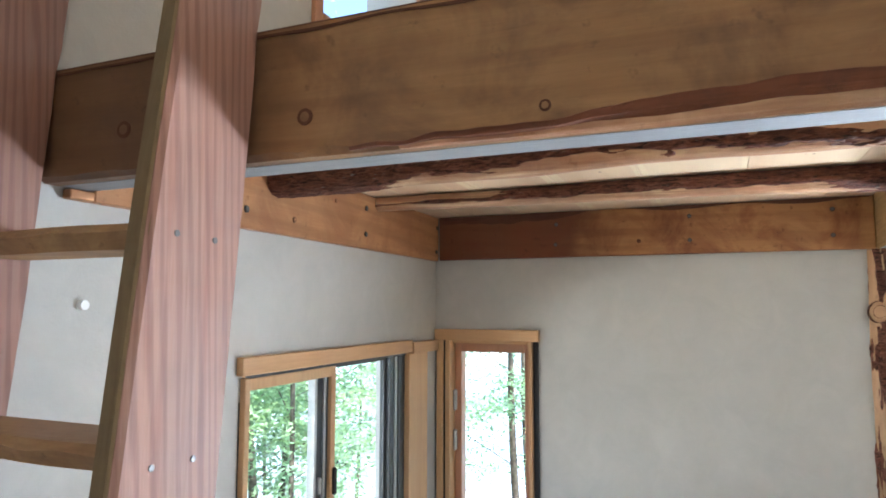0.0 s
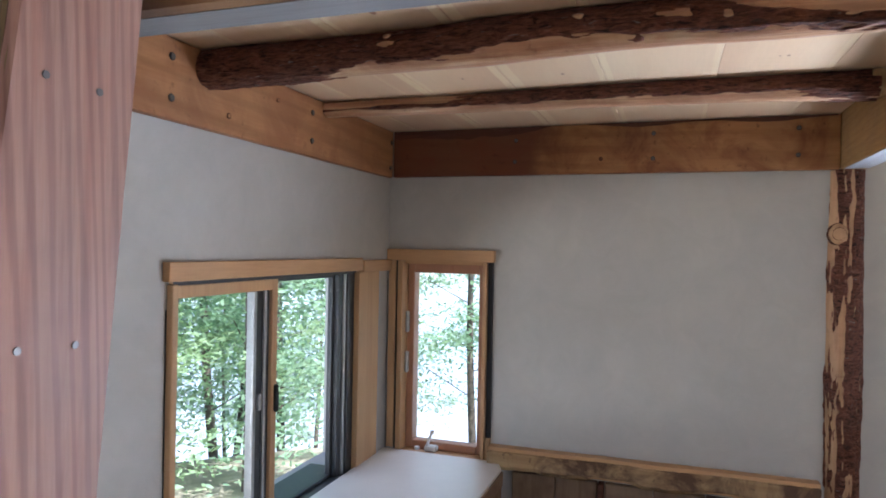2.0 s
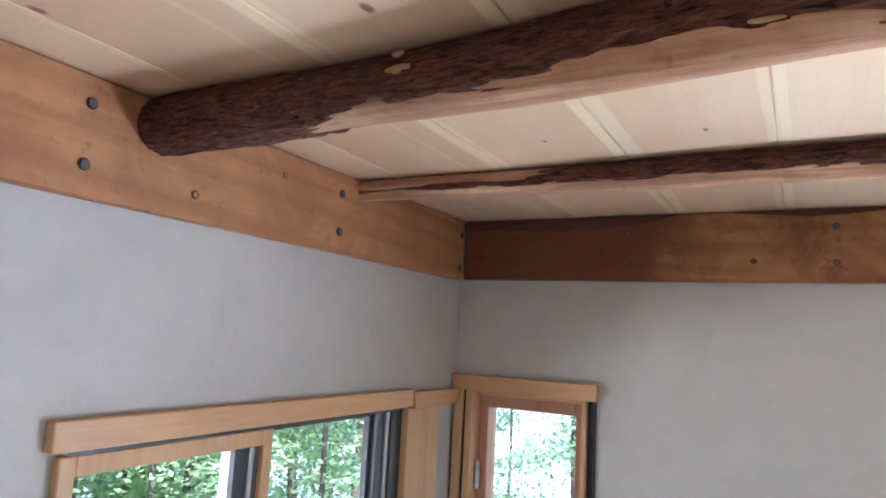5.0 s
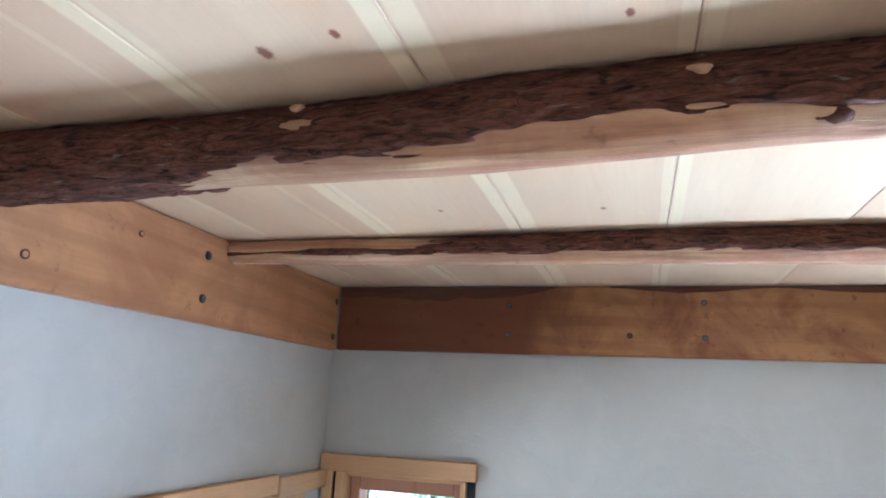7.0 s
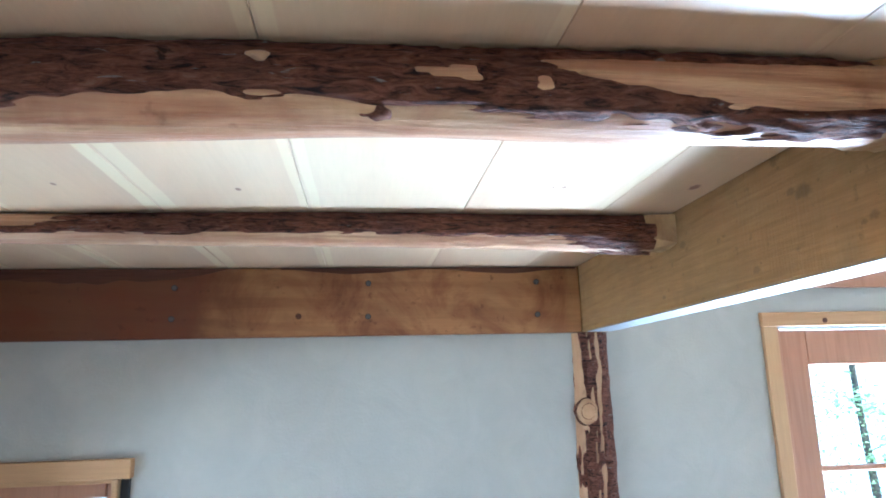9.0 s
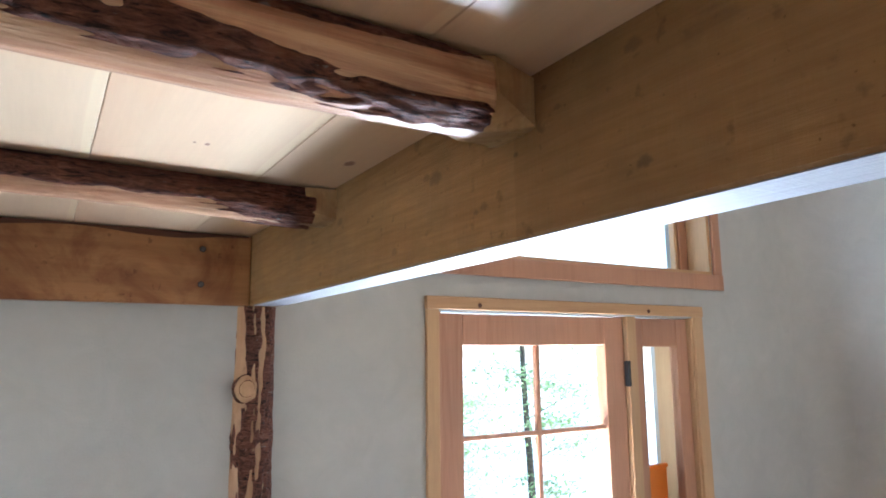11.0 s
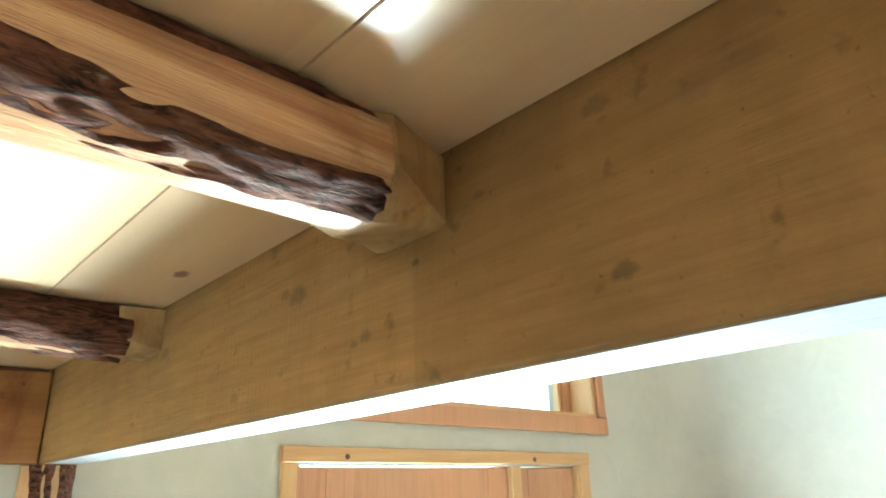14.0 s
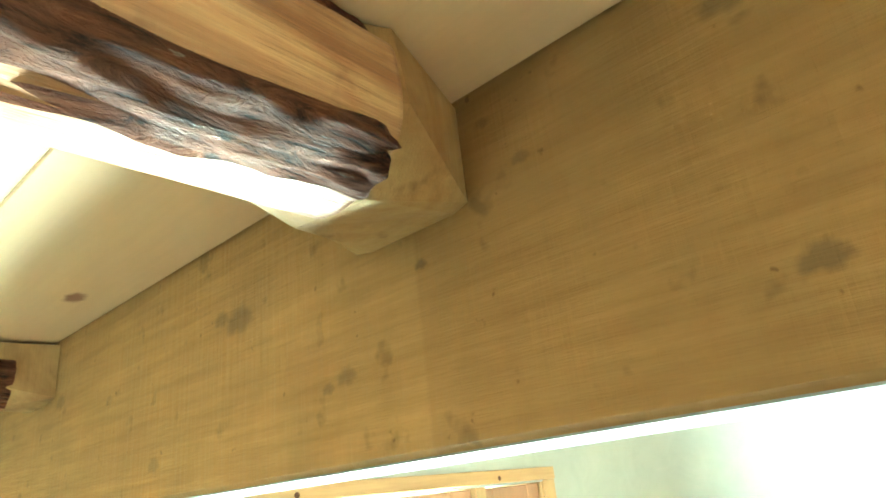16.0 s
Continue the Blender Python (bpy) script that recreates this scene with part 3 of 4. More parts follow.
core, bark = log_mesh("X", (-0.002, -1.168, 2.193), (1.562, -1.207, 2.201), lambda s: (0.0432 + 0.002 * s + 0.001 * math.sin(s * 3.1) + 0.0015 * math.sin(s * 17)), lambda s: (0.005 * math.sin(s * 7), 0.002 * math.sin(s * 11 + 1)), j1_bark, 560, 88, 0.0045, 2.0, CEIL - 0.002)
part("log", core, PEELED, j1, "peeled wood", True)
part("bark", bark, BARK, j1, "dark red-brown bark", True)
end1 = [[(1.53, y, z) for y, z in ((-1.225, 2.195), (-1.225, 2.2365), (-1.14, 2.2365), (-1.14, 2.195), (-1.16, 2.175), (-1.205, 2.172))],
        [(1.566, y, z) for y, z in ((-1.247, 2.192), (-1.240, 2.2372), (-1.135, 2.2372), (-1.135, 2.19), (-1.16, 2.164), (-1.215, 2.158))],
        [(1.6415, y, z) for y, z in ((-1.213, 2.178), (-1.213, 2.2375), (-1.12, 2.2375), (-1.12, 2.178), (-1.135, 2.175), (-1.203, 2.175))]]
part("tenon", loft(end1), CUT, j1, "freshly cut square end")
for kx, ka, kr in ((1.036, 236, 0.011), (1.194, 247, 0.004), (0.925, 161, 0.008), (0.52, 165, 0.006)):
    c = Vector((kx, -1.203 + 0.040 * math.cos(radians(ka)), 2.2025 + 0.040 * math.sin(radians(ka))))
    bm = bmesh.new()
    bmesh.ops.create_icosphere(bm, subdivisions=3, radius=kr, matrix=Matrix.Translation(c) @ Matrix.Diagonal((1.6, 0.8, 0.8, 1)))
    for v in bm.verts:
        v.co += 0.55 * kr * noise.noise_vector(v.co * 70)
    part("knot", bm, PEELED if ka < 200 else BARK, j1, "", True)

j2 = thing("log_joist", (0.8, -0.56, 2.18), "thin log ceiling joist with patches of dark bark", "joist", "loft joists")


def j2_bark(s, a):
    low = -math.sin(a)
    strip = 0.5 - 2.6 * abs(low - 0.35) - 2.5 * smoothstep(0.28, 0.42, s)
    upper = 1.0 - 2.6 * max(0, low - 0.02) - 2.6 * (1 - smoothstep(0.16, 0.36, s + 0.06 * low))
    return max(strip, upper, 1.9 * smoothstep(0.78, 0.98, s) - 1.1 * max(0, low) - 0.5)


core, bark = log_mesh("X", (-0.002, -0.5655, 2.218), (1.6, -0.5655, 2.207), lambda s: 0.0275 + 0.0115 * s + 0.0015 * math.sin(s * 13), lambda s: (0.004 * math.sin(s * 8), 0.002 * math.sin(s * 12)), j2_bark, 480, 72, 0.004, 9.0, CEIL - 0.002)
part("log", core, PEELED, j2, "peeled wood", True)
part("bark", bark, BARK, j2, "dark bark", True)
end2 = [[(1.58, y, z) for y, z in ((-0.6, 2.19), (-0.6, 2.236), (-0.53, 2.236), (-0.53, 2.176), (-0.565, 2.168))],
        [(1.6415, y, z) for y, z in ((-0.604, 2.178), (-0.604, 2.2375), (-0.525, 2.2375), (-0.525, 2.174), (-0.57, 2.173))]]
part("tenon", loft(end2), CUT, j2, "freshly cut square end")

post = thing("log_post", (1.66, 0.01, 0), "log post with patchy dark bark set into the plaster wall", "post")
core, bark = log_mesh("Z", (1.654, 0.045, -0.03), (1.672, 0.045, 2.049), lambda s: 0.054 + 0.002 * math.sin(s * 11), lambda s: (0.006 * math.sin(s * 5), 0), lambda s, a: 0.08 + 0.34 * math.cos(a + 0.3) + 0.55 * noise.noise((s * 9, math.cos(a) * 3, math.sin(a) * 3)), 520, 80, 0.0045, 21.0)
part("log", core, PEELED_Z, post, "peeled wood", True)
part("bark", bark, BARK, post, "dark bark", True)
KNOT_AT = (1.638, -0.007, 1.832)


def ring_mesh(center, r, w, sides=28):
    rings = []
    for i in range(sides + 1):
        a = 2 * math.pi * i / sides
        k = 1 + 0.08 * math.sin(2 * a + 1) + 0.06 * noise.noise((math.cos(a) * 2, math.sin(a) * 2, r * 90))
        rings.append([(center[0] + (r * k + d) * math.cos(a), center[1] + e, center[2] + 1.2 * (r * k + d) * math.sin(a)) for d, e in ((-w, 0.003), (0, -w * 0.6), (w, 0.004))])
    return loft(rings, False, False)


bm = bmesh.new()
bmesh.ops.create_icosphere(bm, subdivisions=3, radius=0.029, matrix=Matrix.Translation(KNOT_AT) @ Matrix.Diagonal((1.0, 0.35, 1.25, 1)))
for v in bm.verts:
    v.co += 0.003 * noise.noise_vector(v.co * 60)
part("knot", bm, PEELED_Z, post, "large cut branch knot", True)
part("growth_ring", ring_mesh((KNOT_AT[0], KNOT_AT[1] - 0.0075, KNOT_AT[2]), 0.019, 0.002), WANE, post, "dark growth ring", True)
part("growth_ring", ring_mesh((KNOT_AT[0], KNOT_AT[1] + 0.003, KNOT_AT[2]), 0.031, 0.003), WANE, post, "dark growth ring", True)

# ---- ladder to the loft ----
ladder = thing("loft_ladder", (0.22, -2.15, -0.03), "fir plank ladder with rough treads leaning on the loft beam", "ladder")


def north_edge(z):
    return -1.866 - 0.095 * (2.074 - z)


def south_edge(z):
    return -2.035 - 0.13 * (2.019 - z)


def stringer(x0, x1):
    rings = []
    n = 60
    for i in range(n + 1):
        z = -0.028 + i * (2.9 + 0.028) / n
        wob = 0.0025 * noise.noise((x0 * 9, z * 3, 0)) + 0.0015 * noise.noise((x0 * 9, z * 11, 3))
        yn = north_edge(z) + wob
        if 2.05 < z < 2.29:
            yn = min(yn, -1.8515)
        ys = south_edge(z) + 0.006 * noise.noise((x0 * 5, z * 2.2, 8))
        e = 0.002
        rings.append([(x0, ys + 0.012, z), (x0 + 0.004, ys, z), (x1 - 0.006, ys - 0.003, z), (x1, ys + 0.006, z), (x1, yn - e, z), (x1 - e, yn, z), (x0 + e, yn, z), (x0, yn - e, z)])
    return loft(rings)


for x0, x1 in ((-0.022, 0.014), (0.424, 0.462)):
    part("stringer", stringer(x0, x1), FIR, ladder)
    part("wane", loft([[(x0 + 0.002, south_edge(z) - 0.0030 + 0.006 * noise.noise((x0 * 5, z * 2.2, 8)), z), (x1 - 0.010, south_edge(z) - 0.0065 + 0.006 * noise.noise((x0 * 5, z * 2.2, 8)), z), (x1 - 0.004 + 0.002 * noise.noise((0, z * 9, 0)), south_edge(z) + 0.0010 + 0.006 * noise.noise((x0 * 5, z * 2.2, 8)), z), (x0 + 0.004, south_edge(z) + 0.0040 + 0.006 * noise.noise((x0 * 5, z * 2.2, 8)), z)] for z in [-0.02 + i * 0.048 for i in range(61)]]), DARKEDGE, ladder, "weathered waney front edge")
for i in range(9):
    z = 1.959 - 0.295 * i
    if z < 0:
        break
    y = north_edge(z)
    n = 16
    rings = []
    for k in range(n + 1):
        x = 0.0145 + k * (0.4235 - 0.0145) / n
        w = 0.012 * noise.noise((x * 6, i * 3.1, 0))
        rings.append([(x, y - 0.118 + w, z), (x, y - 0.128 + w, z - 0.012 + 0.004 * noise.noise((x * 15, i, 2))), (x, y - 0.112 + w, z - 0.036), (x, y - 0.012, z - 0.036), (x, y - 0.012, z)])
    part("tread", loft(rings), FIR_X, ladder)
    for yy, zz in ((-0.1265, -0.019), (-0.0555, -0.022)):
        part("screw", disc((0.4625, y + yy, z + zz), "X", 0.0045, 0.002, 12), STEEL, ladder)

# ---- sliding window in the west wall ----
slider = thing("window_1", (-0.05, -0.7, 0.9), "wood-framed sliding window with bronze tracks, closed", "window", kind="structure")
part("head_trim", block(XL, -0.002, -1.288, -0.262, 1.667, 1.714, 0.002), TRIM_Y, slider)
part("head_trim", block(XL, 0.004, -0.2615, -0.004, 1.660, 1.706, 0.002), TRIM_Y, slider)
part("side_trim", block(XL, -0.006, -1.2720, -1.2517, 0.86, 1.6595, 0.002), TRIM_Z, slider)
part("side_trim", block(-0.095, -0.012, -0.27, -0.09, 0.89, 1.6595, 0.002), TRIM_Z, slider)
part("corner_trim", block(-0.095, -0.014, -0.0895, -0.076, 0.89, 1.6595, 0.0015), ALU, slider)
part("jamb", block(-0.21, XL - 0.002, -1.2644, -1.2476, 0.89, 1.6835, 0.001), TRIM_Z, slider)
part("track", block(-0.21, XL - 0.004, -1.2476, -0.27, 1.655, 1.6825, 0.001), DARKALU, slider)
part("track", block(-0.21, XL - 0.004, -1.2476, -0.27, 0.89, 0.908, 0.001), DARKALU, slider)
part("gap", block(XL + 0.0005, XL + 0.0015, -1.2756, -1.2722, 0.9, 1.6, 0), BLACK, slider, "dark gap beside the plaster")
for i, (a, b, mat) in enumerate(((-0.3739, -0.3404, DARKALU), (-0.3399, -0.3231, ALU), (-0.3226, -0.27, DARKALU))):
    part("frame_post", block((-0.09, -0.086, -0.092)[i], XL - 0.02 + 0.006 * i, a, b, 0.908, 1.655, 0.002), mat, slider)


def sash(y0, y1, x0, x1, z0, z1, stile, rail, parent, material, right=None):
    s = part("sash", block(x0, x1, y0, y0 + stile, z0, z1, 0.002), material, parent)
    part("stile", block(x0, x1, y1 - (right or stile), y1, z0, z1, 0.002), material, s)
    part("rail", block(x0, x1, y0 + stile, y1 - (right or stile), z1 - rail, z1, 0.002), material, s)
    part("rail", block(x0, x1, y0 + stile, y1 - (right or stile), z0, z0 + rail, 0.002), material, s)
    g = part("pane", block((x0 + x1) / 2 - 0.002, (x0 + x1) / 2 + 0.002, y0 + stile, y1 - (right or stile), z0 + rail, z1 - rail, 0), GLASS, s)
    g.visible_shadow = False
    return s


inner = sash(-1.2466, -0.7925, -0.056, -0.03, 0.908, 1.655, 0.018, 0.032, slider, TRIM_Z, 0.028)
for y0, y1, x1, mat in ((-0.906, -0.893, -0.034, ALU), (-0.8925, -0.8515, -0.042, DARKALU), (-0.851, -0.839, -0.036, ALU), (-0.8385, -0.8215, -0.04, DARKALU)):
    part("meeting_stile", block(-0.062, x1, y0, y1, 0.941, 1.622, 0.002), mat, inner, "grey aluminium meeting stile")
part("pull_handle", block(-0.0345, -0.016, -0.8087, -0.7965, 1.25, 1.335, 0.005), BLACK, inner, "black pull handle")
part("latch", block(-0.0395, -0.026, -0.8860, -0.8717, 1.27, 1.32, 0.004), ALU, inner, "small latch")
outer = sash(-0.8331, -0.3719, -0.084, -0.064, 0.908, 1.655, 0.014, 0.012, slider, DARKALU)

# ---- casement in the north wall ----
casement = thing("window_2", (0.22, 0.06, 0.9), "narrow wood casement window with white crank", "window", kind="structure")
part("head_trim", block(XL + 0.004, 0.442, 0.0, YB, 1.703, 1.751, 0.002), TRIM_X, casement)
part("side_trim", block(-0.012, 0.018, 0.004, YB, 0.92, 1.7025, 0.002), TRIM_Z, casement)
part("side_trim", block(0.030, 0.052, 0.0, 0.2, 0.91, 1.7025, 0.002), TRIM_Z, casement, "pale inner casing")
part("gap", block(0.0185, 0.0295, 0.012, YB + 0.004, 0.91, 1.7025, 0), BLACK, casement, "dark gap between casings")
part("side_trim", block(0.398, 0.413, 0.0, 0.2, 0.89, 1.7025, 0.002), TRIM_Z, casement, "pale inner casing")
part("weatherstrip", block(0.4145, 0.4355, 0.02, YB + 0.002, 1.0, 1.7025, 0.001), BLACK, casement, "black foam strip in the open gap")
part("side_trim", block(0.4145, 0.434, 0.012, YB + 0.002, 0.89, 0.9995, 0.002), TRIM_Z, casement)
part("sill", block(0.0525, 0.3975, 0.0, 0.2, 0.89, 0.912, 0.002), TRIM_X, casement)
part("head", block(0.0525, 0.3975, 0.03, 0.2, 1.69, 1.7195, 0.001), TRIM_X, casement)
frame_bm = block(0.053, 0.083, 0.06, 0.11, 0.9125, 1.6895, 0.003)
block(0.367, 0.397, 0.06, 0.11, 0.9125, 1.6895, 0.003, frame_bm)
block(0.0835, 0.3665, 0.06, 0.11, 0.9125, 0.945, 0.003, frame_bm)
block(0.0835, 0.3665, 0.06, 0.11, 1.652, 1.6895, 0.003, frame_bm)
part("sash", frame_bm, DOORWOOD, casement)
g = part("pane", block(0.083, 0.367, 0.083, 0.087, 0.944, 1.653, 0), GLASS, casement)
g.visible_shadow = False
crank = part("crank", block(0.15, 0.205, 0.025, 0.058, 0.9125, 0.937, 0.006), WHITE, casement, "white crank housing")
arm = [[Vector((0.162 + 0.02 * s + 0.006 * math.cos(a), 0.032 - 0.004 * s + 0.006 * math.sin(a), 0.934 + 0.055 * s)) for a in [k * math.pi / 4 for k in range(8)]] for s in (0, 0.3, 0.7, 1)]
part("crank_arm", loft(arm), WHITE, crank)
part("crank_knob", disc((0.186, 0.028, 0.995), "Z", 0.008, 0.016, 12), WHITE, crank)
part("cap", disc((0.115, 0.04, 0.919), "Z", 0.011, 0.012, 14), WHITE, casement, "small white cap")
for z in (1.23, 1.40):
    part("lock", block(0.0525, 0.066, 0.035, 0.0595, z, z + 0.09 - 0.0 * z, 0.005), ALU, casement, "sash lock lever")

# ---- counter and live-edge ledge ----
counter = thing("countertop", (0.25, -0.6, 0.88), "white countertop running under the corner windows", "countertop")
rings = []
for z, inset in ((0.876, 0.003), (0.879, 0.0), (0.913, 0.0), (0.918, 0.004)):
    r = 0.05
    pts = [(XL + 0.003 + inset, -0.004), (XL + 0.003 + inset, -2.3 + inset)]
    pts += [(0.512 - r + (r - inset) * math.cos(a), -2.3 + r + (r - inset) * math.sin(a)) for a in [radians(-90 + 15 * k) for k in range(7)]]
    pts += [(0.512 - inset, -0.09), (0.49 - inset, -0.03), (0.46, -0.004)]
    rings.append([(x, y, z) for x, y in pts])
part("top", loft(rings), CREAM, counter)
# Dark brown here stands for the shadow on the counter's side face.
part("edge_band", block(0.5125, 0.52, -2.2, -0.1, 0.86, 0.9165, 0.002), BROWN, counter, "countertop edge band, dark brown as its shaded side")
base = thing("base_cabinet", (0.25, -1.2, -0.03), "brown wooden base cabinet under the white countertop", "cabinet")
part("body", block(XL + 0.004, 0.49, -2.28, -0.004, -0.03, 0.875, 0.003), BROWN, base)
for k in range(3):
    part("door", block(0.4905, 0.508, -2.27 + k * 0.74, -1.55 + k * 0.74, 0.06, 0.85, 0.004), BROWN, base)
ledge = thing("live_edge_ledge", (1.05, 0, 0.9), "spalted live-edge wood ledge fixed along the plaster wall", "shelf")
n = 110
slab_rings, edge_rings = [], []
for i in range(n + 1):
    x = 0.437 + i * (1.598 - 0.437) / n
    w = 0.012 * noise.noise((x * 5, 0, 4)) + 0.006 * noise.noise((x * 17, 1, 4))
    zt = 0.978 + 0.006 * i / n
    slab_rings.append([(x, YB - 0.001, zt), (x, -0.016 + w * 0.5, zt), (x, -0.022 + w, zt - 0.010), (x, -0.018, 0.905), (x, YB - 0.001, 0.9)])
    k = 0.003 * noise.noise((x * 45, 3, 1))
    edge_rings.append([(x, -0.019 + w, zt - 0.009 + k), (x, -0.030 + w + k, zt - 0.016), (x, -0.029 + w - k, 0.914 + w), (x, -0.012, 0.895 + 1.2 * w), (x, -0.012, 0.91)])
part("slab", loft(slab_rings), TRIM_X, ledge)
part("wane", loft(edge_rings), LIVE, ledge, "spalted waney front edge")
panel = thing("panelling", (1.05, 0.01, -0.03), "dark brown vertical board panelling below the ledge", "panelling")
xs2 = [0.53, 0.70, 0.86, 0.885, 1.06, 1.24, 1.42, 1.6]
for a, b in zip(xs2, xs2[1:]):
    narrow = b - a < 0.05
    part("post" if narrow else "board", block(a + 0.001, b - 0.001, -0.012 if narrow else 0.004, YB - 0.001, -0.03, 0.885, 0.003), WANE if narrow else BROWN, panel)
cap = tagged(part("wall_knob", disc((XL + 0.006, -1.746, 1.847), "X", 0.0095, 0.012, 18), WHITE), "small round white cap on the plaster wall", "wall fixture")

# ---- door with sidelight ----
door_set = thing("door_1", (2.9, 0.04, 0), "glazed fir entry door with sidelight, closed", "door", kind="structure")
F = YB - 0.018
part("head_trim", block(2.197, 3.526, F, YB, 2.058, 2.1, 0.002), TRIM_X, door_set)
part("side_trim", block(2.199, 2.244, F + 0.002, YB, -0.02, 2.0575, 0.002), TRIM_Z, door_set)
part("side_trim", block(3.466, 3.522, F + 0.002, YB, -0.02, 2.0575, 0.002), TRIM_Z, door_set)
part("jamb", block(2.2355, 2.257, YB - 0.004, 0.22, -0.02, 2.052, 0.001), DOORWOOD, door_set)
part("jamb", block(3.456, 3.4895, YB - 0.004, 0.22, -0.02, 2.052, 0.001), TRIM_Z, door_set)
part("head_jamb", block(2.2355, 3.4895, YB - 0.003, 0.22, 2.0525, 2.0635, 0.001), ALU, door_set)
part("mullion", block(3.088, 3.137, YB - 0.006, 0.2, -0.02, 2.052, 0.002), TRIM_Z, door_set)


def glazed(name, x0, x1, z1, gx0, gx1, gz0, gz1, cols, rows_z, y0, y1, parent, label):
    bm = block(x0, gx0, y0, y1, 0.0, z1, 0.003)
    block(gx1, x1, y0, y1, 0.0, z1, 0.003, bm)
    block(gx0, gx1, y0 + 0.0005, y1 - 0.0005, gz1, z1 - 0.0005, 0.003, bm)
    block(gx0, gx1, y0 + 0.0005, y1 - 0.0005, 0.0, gz0, 0.003, bm)
    leaf = part(name, bm, DOORWOOD, parent, label)
    for cx in cols:
        part("muntin", block(cx - 0.009, cx + 0.009, y0 + 0.008, y1 - 0.008, gz0, gz1, 0.004), DOORWOOD, leaf)
    for rz in rows_z:
        part("muntin", block(gx0, gx1, y0 + 0.009, y1 - 0.009, rz - 0.009, rz + 0.009, 0.004), DOORWOOD, leaf)
    ex, ez = [gx0, *cols, gx1], [gz0, *rows_z, gz1]
    for a, b in zip(ex, ex[1:]):
        for c, d in zip(ez, ez[1:]):
            p = part("pane", block(a, b, (y0 + y1) / 2 - 0.002, (y0 + y1) / 2 + 0.002, c, d, 0), GLASS, leaf)
            p.visible_shadow = False
    return leaf


leaf = glazed("door_leaf", 2.26, 3.084, 2.048, 2.349, 2.985, 0.62, 1.943, [2.668], [1.31, 1.643], YB + 0.012, YB + 0.052, door_set, "fir door leaf with six panes")
for z in (1.836, 1.05, 0.25):
    part("hinge", block(3.078, 3.094, YB - 0.012, YB + 0.0115, z - 0.048, z + 0.048, 0.003), BLACK, leaf, "black hinge")
glazed("sidelight", 3.141, 3.453, 2.048, 3.191, 3.386, 0.62, 1.937, [], [], YB + 0.012, YB + 0.052, door_set, "fir sidelight")
for kx in (2.398, 3.199):
    part("knot", disc((kx, F - 0.0004, 2.074), "Y", 0.008, 0.002, 12), WANE, door_set)

transom = thing("window_3", (2.9, 0.05, 2.2), "fixed wood-trimmed window above the door", "window", kind="structure")
part("sill_trim", block(1.9, 3.68, F, YB, 2.174, 2.2395, 0.002), DOORWOOD, transom)
part("side_trim", block(3.6325, 3.678, F + 0.002, YB, 2.24, 3.15, 0.002), DOORWOOD, transom)
part("head_trim", block(1.9, 3.678, F, YB, 3.1005, 3.16, 0.002), DOORWOOD, transom)
part("jamb", block(3.613, 3.6315, YB, 0.139, 2.2555, 3.1, 0.002), TRIM_Z, transom)
part("frame", block(3.566, 3.6315, 0.1395, 0.19, 2.2555, 3.1, 0.003), DOORWOOD, transom)
part("stop", block(3.548, 3.5655, 0.15, 0.18, 2.2555, 3.1, 0.002), TRIM_Z, transom)
part("sill", block(2.001, 3.6315, YB, 0.19, 2.2405, 2.255, 0.002), TRIM_X, transom)
g = part("pane", block(2.001, 3.5475, 0.16, 0.165, 2.256, 3.1, 0), GLASS, transom)
g.visible_shadow = False

loft_window = thing("window_4", (-0.05, -0.57, 2.8), "wood-trimmed window in the loft", "window", kind="structure")
part("side_trim", block(XL, XL + 0.018, -0.985, -0.941, 2.72, 3.76, 0.002), DOORWOOD, loft_window)
part("side_trim", block(XL, XL + 0.018, -0.199, -0.155, 2.72, 3.76, 0.002), DOORWOOD, loft_window)
part("sill_trim", block(XL, XL + 0.02, -0.9405, -0.1995, 2.72, 2.779, 0.002), DOORWOOD, loft_window)
part("head_trim", block(XL, XL + 0.02, -0.9405, -0.1995, 3.701, 3.76, 0.002), DOORWOOD, loft_window)
g = part("pane", block(-0.16, -0.155, -0.939, -0.201, 2.781, 3.699, 0), GLASS, loft_window)
g.visible_shadow = False

# ---- outdoors ----
def land(x, y):
    """The hillside: level round the house, falling to the water in the north and west."""
    d = math.hypot(max(0, -x), max(0, y))
    return -0.55 - 9.5 * smoothstep(1.5, 34, d) + 0.25 * noise.noise((x * 0.15, y * 0.15, 0))


ground = bmesh.new()
bmesh.ops.create_grid(ground, x_segments=90, y_segments=90, size=110, matrix=Matrix.Translation((20, -20, 0)))
for v in ground.verts:
    v.co.z = land(v.co.x, v.co.y)
tagged(part("ground", ground, SOIL, smooth=True), "sunlit forest floor of pale leaf litter", "ground", kind="structure")
lake = bmesh.new()
bmesh.ops.create_grid(lake, x_segments=1, y_segments=1, size=1500, matrix=Matrix.Translation((0, 0, -8.8)))
tagged(part("water", lake, WATER), "pale lake water beyond the trees", "water", kind="structure")

sheet = thing("plastic_panel", (3.3, 0.15, -0.019), "orange plastic panel standing outside the sidelight glass", "panel")
part("sheet", block(3.20, 3.40, 0.14, 0.152, -0.019, 1.45, 0.005), ORANGE, sheet)
part("rim", block(3.196, 3.404, 0.136, 0.156, 1.4505, 1.466, 0.004), ORANGE, sheet)


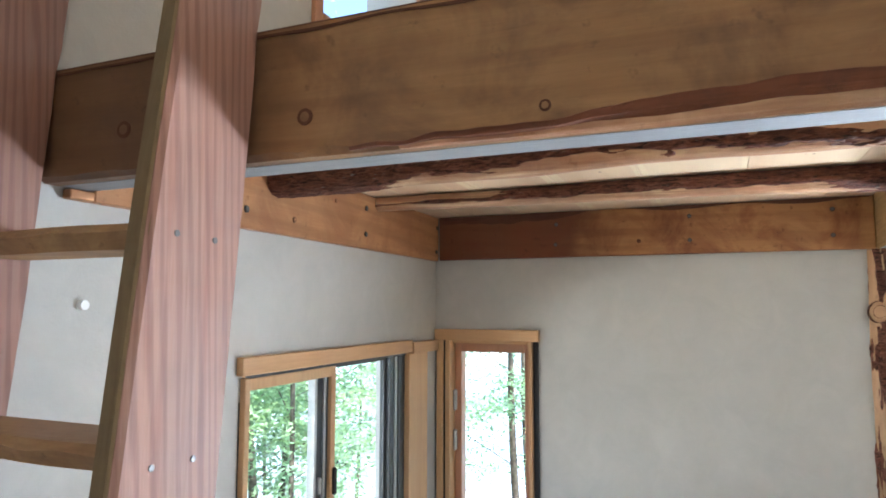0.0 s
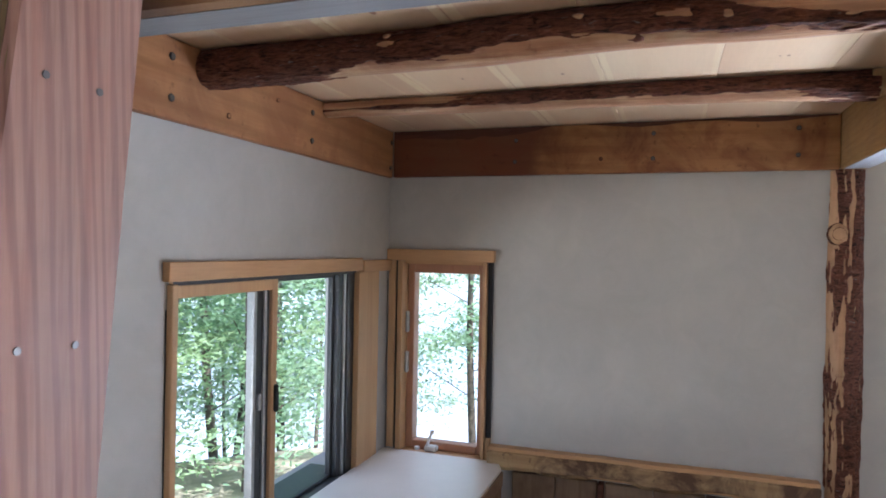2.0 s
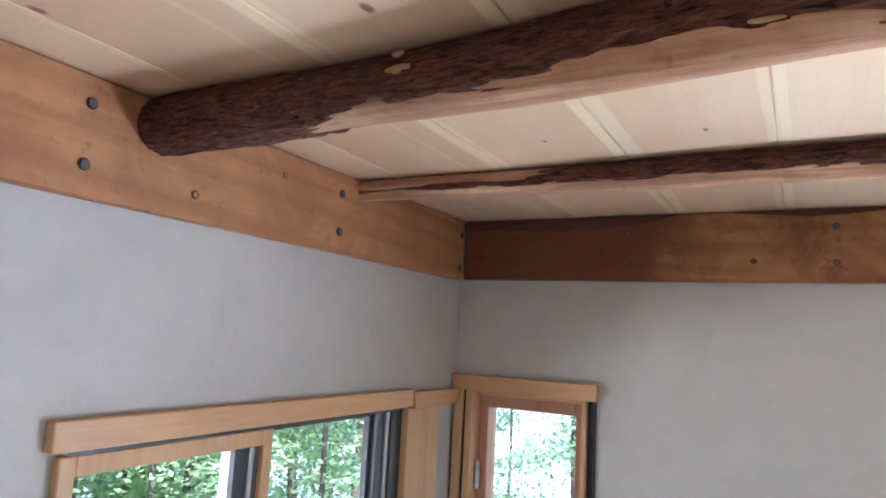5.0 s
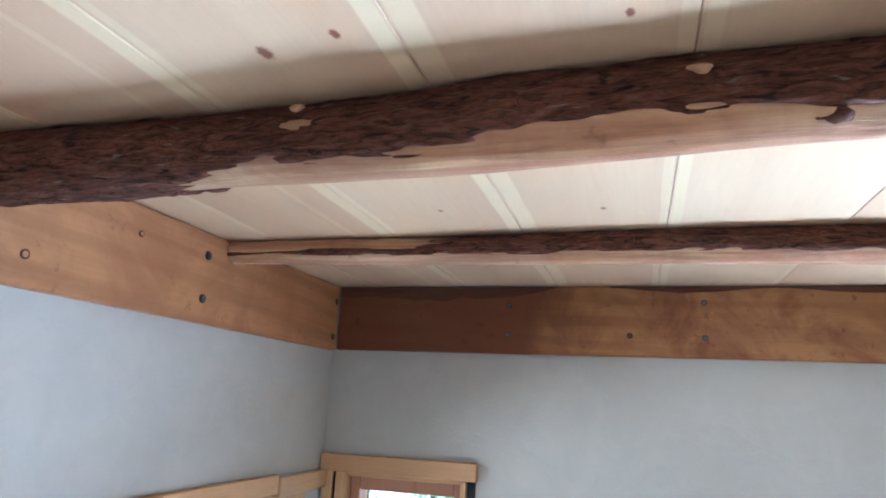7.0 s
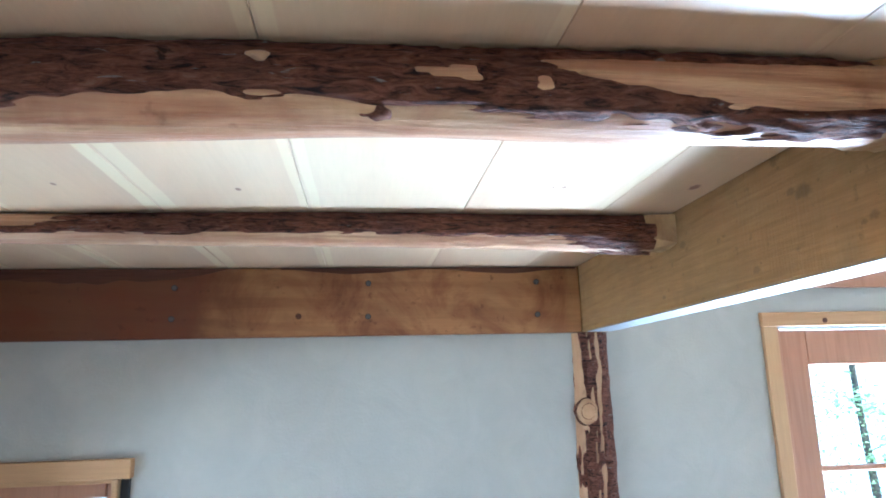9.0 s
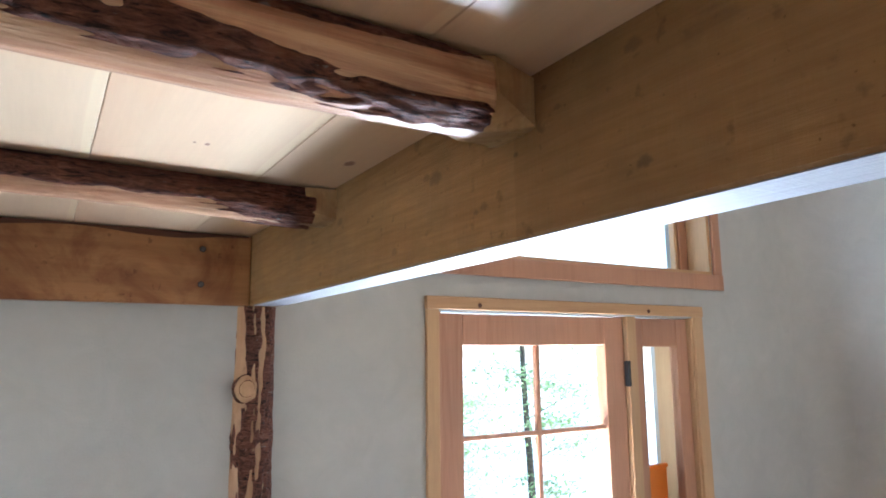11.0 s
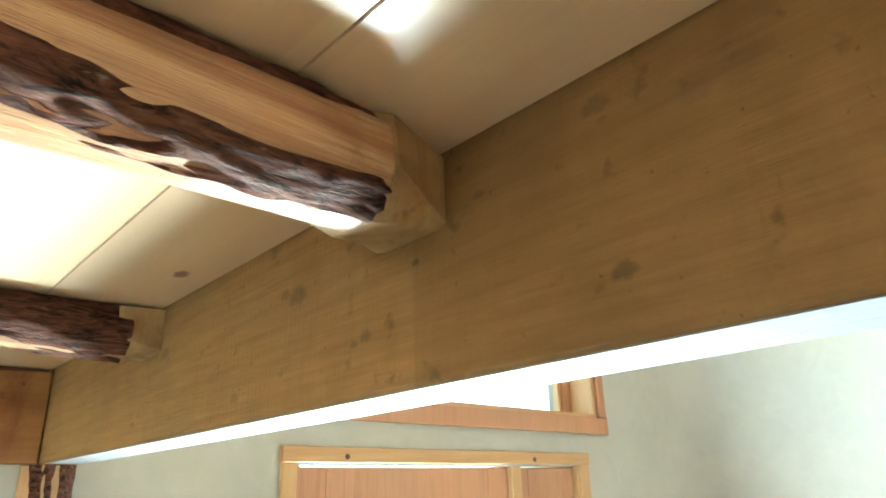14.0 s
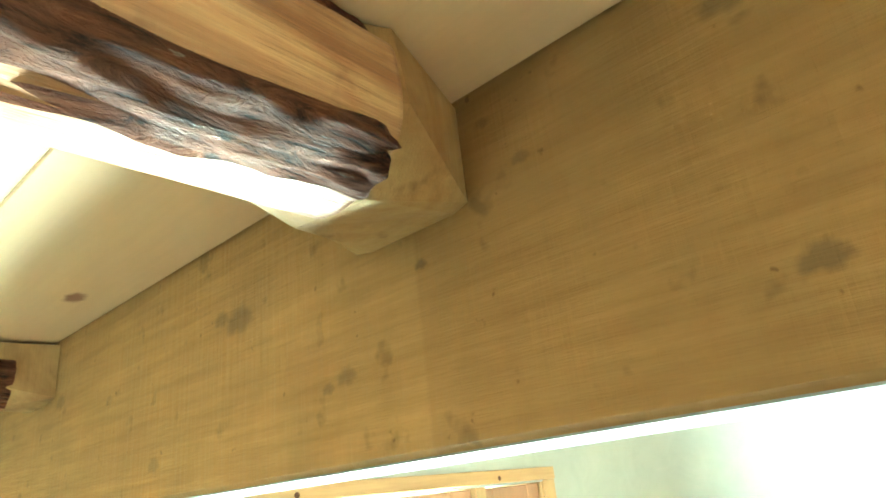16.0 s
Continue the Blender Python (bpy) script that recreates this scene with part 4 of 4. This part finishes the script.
def tree(at, height, crown_low, spread, leaves, leaf_size, seed, trunk_r, material):
    """A forest tree: tapered bent trunk, limbs, and a crown of many leaves in loose sprays."""
    rnd = random.Random(seed)
    t = thing("tree", at, "slender broadleaf forest tree in full green leaf", "tree", "trees round the house")
    ax, ay = rnd.uniform(-0.06, 0.06), rnd.uniform(-0.06, 0.06)
    ph = rnd.uniform(0, 6)

    def axis_at(h):
        return Vector((at[0] + ax * h + 0.05 * math.sin(h * 0.9 + ph), at[1] + ay * h + 0.05 * math.cos(h * 0.8 + ph), at[2] + h))

    def tube(pts, r0, r1, sides, bm):
        rows = []
        for i, p in enumerate(pts):
            r = r0 + (r1 - r0) * i / (len(pts) - 1)
            rows.append([bm.verts.new(p + Vector((r * math.cos(2 * math.pi * k / sides), r * math.sin(2 * math.pi * k / sides), 0))) for k in range(sides)])
        for a, b in zip(rows, rows[1:]):
            for k in range(sides):
                bm.faces.new((a[k], a[(k + 1) % sides], b[(k + 1) % sides], b[k]))

    wood_bm = bmesh.new()
    tube([axis_at(height * i / 14 - (0.1 if i == 0 else 0)) for i in range(15)], trunk_r, 0.02, 9, wood_bm)
    sprays = []
    limbs = 16
    for i in range(limbs):
        h = crown_low + (height - crown_low) * (i + rnd.random()) / limbs
        a = rnd.uniform(0, 2 * math.pi)
        reach = spread * rnd.uniform(0.5, 1.0) * (1.1 - 0.6 * (h - crown_low) / (height - crown_low))
        base_p = axis_at(h)
        tip = base_p + Vector((math.cos(a) * reach, math.sin(a) * reach, rnd.uniform(-0.1, 0.45) * reach))
        mid = base_p.lerp(tip, 0.5) + Vector((0, 0, 0.12 * reach))
        tube([base_p, mid, tip], trunk_r * 0.3, 0.008, 5, wood_bm)
        for s in (0.35, 0.6, 0.8, 1.0):
            q = base_p.lerp(mid, s * 2) if s < 0.5 else mid.lerp(tip, s * 2 - 1)
            sprays.append((q, reach * rnd.uniform(0.22, 0.4)))
    part("trunk", wood_bm, TRUNK, t, smooth=True)
    verts, faces = [], []
    for _ in range(leaves):
        q, r = rnd.choice(sprays)
        c = q + Vector((rnd.gauss(0, r), rnd.gauss(0, r), rnd.gauss(0, r * 0.35)))
        u = Vector((rnd.gauss(0, 1), rnd.gauss(0, 1), rnd.gauss(0, 0.45))).normalized()
        w = u.cross(Vector((rnd.gauss(0, 0.5), rnd.gauss(0, 0.5), 1))).normalized()
        l = leaf_size * rnd.uniform(0.6, 1.3)
        k = len(verts)
        loc = c - Vector(at)
        verts += [loc - u * l, loc + w * l * 0.45, loc + u * l, loc - w * l * 0.45]
        faces.append((k, k + 1, k + 2, k + 3))
    me = bpy.data.meshes.new("crown")
    me.from_pydata([tuple(v) for v in verts], [], faces)
    me.materials.append(material)
    crown = new("crown", me)
    crown.parent = t
    return t


kinds = []
for i, (x, y, h, low, spread, size, r, mat) in enumerate((
        (-4.4, 2.9, 5.2, 0.5, 1.5, 0.042, 0.045, LEAF_A), (-5.2, 4.4, 7.0, 0.8, 1.9, 0.05, 0.07, LEAF_B),
        (-7.4, 3.0, 9.0, 1.2, 2.3, 0.06, 0.10, LEAF_A), (-6.2, 6.8, 8.0, 0.7, 2.1, 0.055, 0.085, LEAF_B))):
    kinds.append(tree((x, y, land(x, y)), h, low, spread, 9500, size, i + 1, r, mat))
rnd = random.Random(11)
spots = [(-6.6, 1.7), (-5.2, 1.3), (-8.8, 3.4), (-6.2, 8.8), (-3.9, 4.9), (-7.9, 5.2), (-10.2, 5.6), (-12.5, 7.6), (-9.6, 9.0), (-2.2, 8.8), (0.6, 11.5), (-8.2, 1.0), (-9.0, 7.0), (-6.8, 8.2), (-11, 4), (-11.5, 9), (-9.2, 11), (-14, 6.5), (-13.5, 12), (-12, 0.5), (-17, 9), (-16, 3), (-4.0, 8.0),
         (-2.6, 11.5), (-5.5, 14), (-0.8, 15), (3.6, 8.2), (5.4, 10.5), (7.2, 8.4), (8.6, 12), (10.5, 10), (4.4, 15), (12, 15), (-20, 14), (-10, 17), (2.2, 18)]
for i, (x, y) in enumerate(spots):
    copy_thing(kinds[i % 4], pose(x, y, land(x, y), 0, 0, rnd.uniform(0, 360)) @ Matrix.Scale(rnd.uniform(0.8, 1.2), 4))
saplings = []
for i, (x, y, h, low, mat) in enumerate(((-4.0, 2.2, 2.6, 0.1, LEAF_A), (-5.6, 3.2, 3.2, 0.2, LEAF_B))):
    saplings.append(tree((x, y, land(x, y)), h, low, 1.15, 4500, 0.04, 41 + i, 0.028, mat))
for i, (x, y) in enumerate(((-4.9, 2.0), (-3.2, 3.4), (-6.6, 4.6), (-7.6, 1.8), (-8.6, 4.6))):
    copy_thing(saplings[i % 2], pose(x, y, land(x, y), 0, 0, rnd.uniform(0, 360)) @ Matrix.Scale(rnd.uniform(0.8, 1.25), 4))
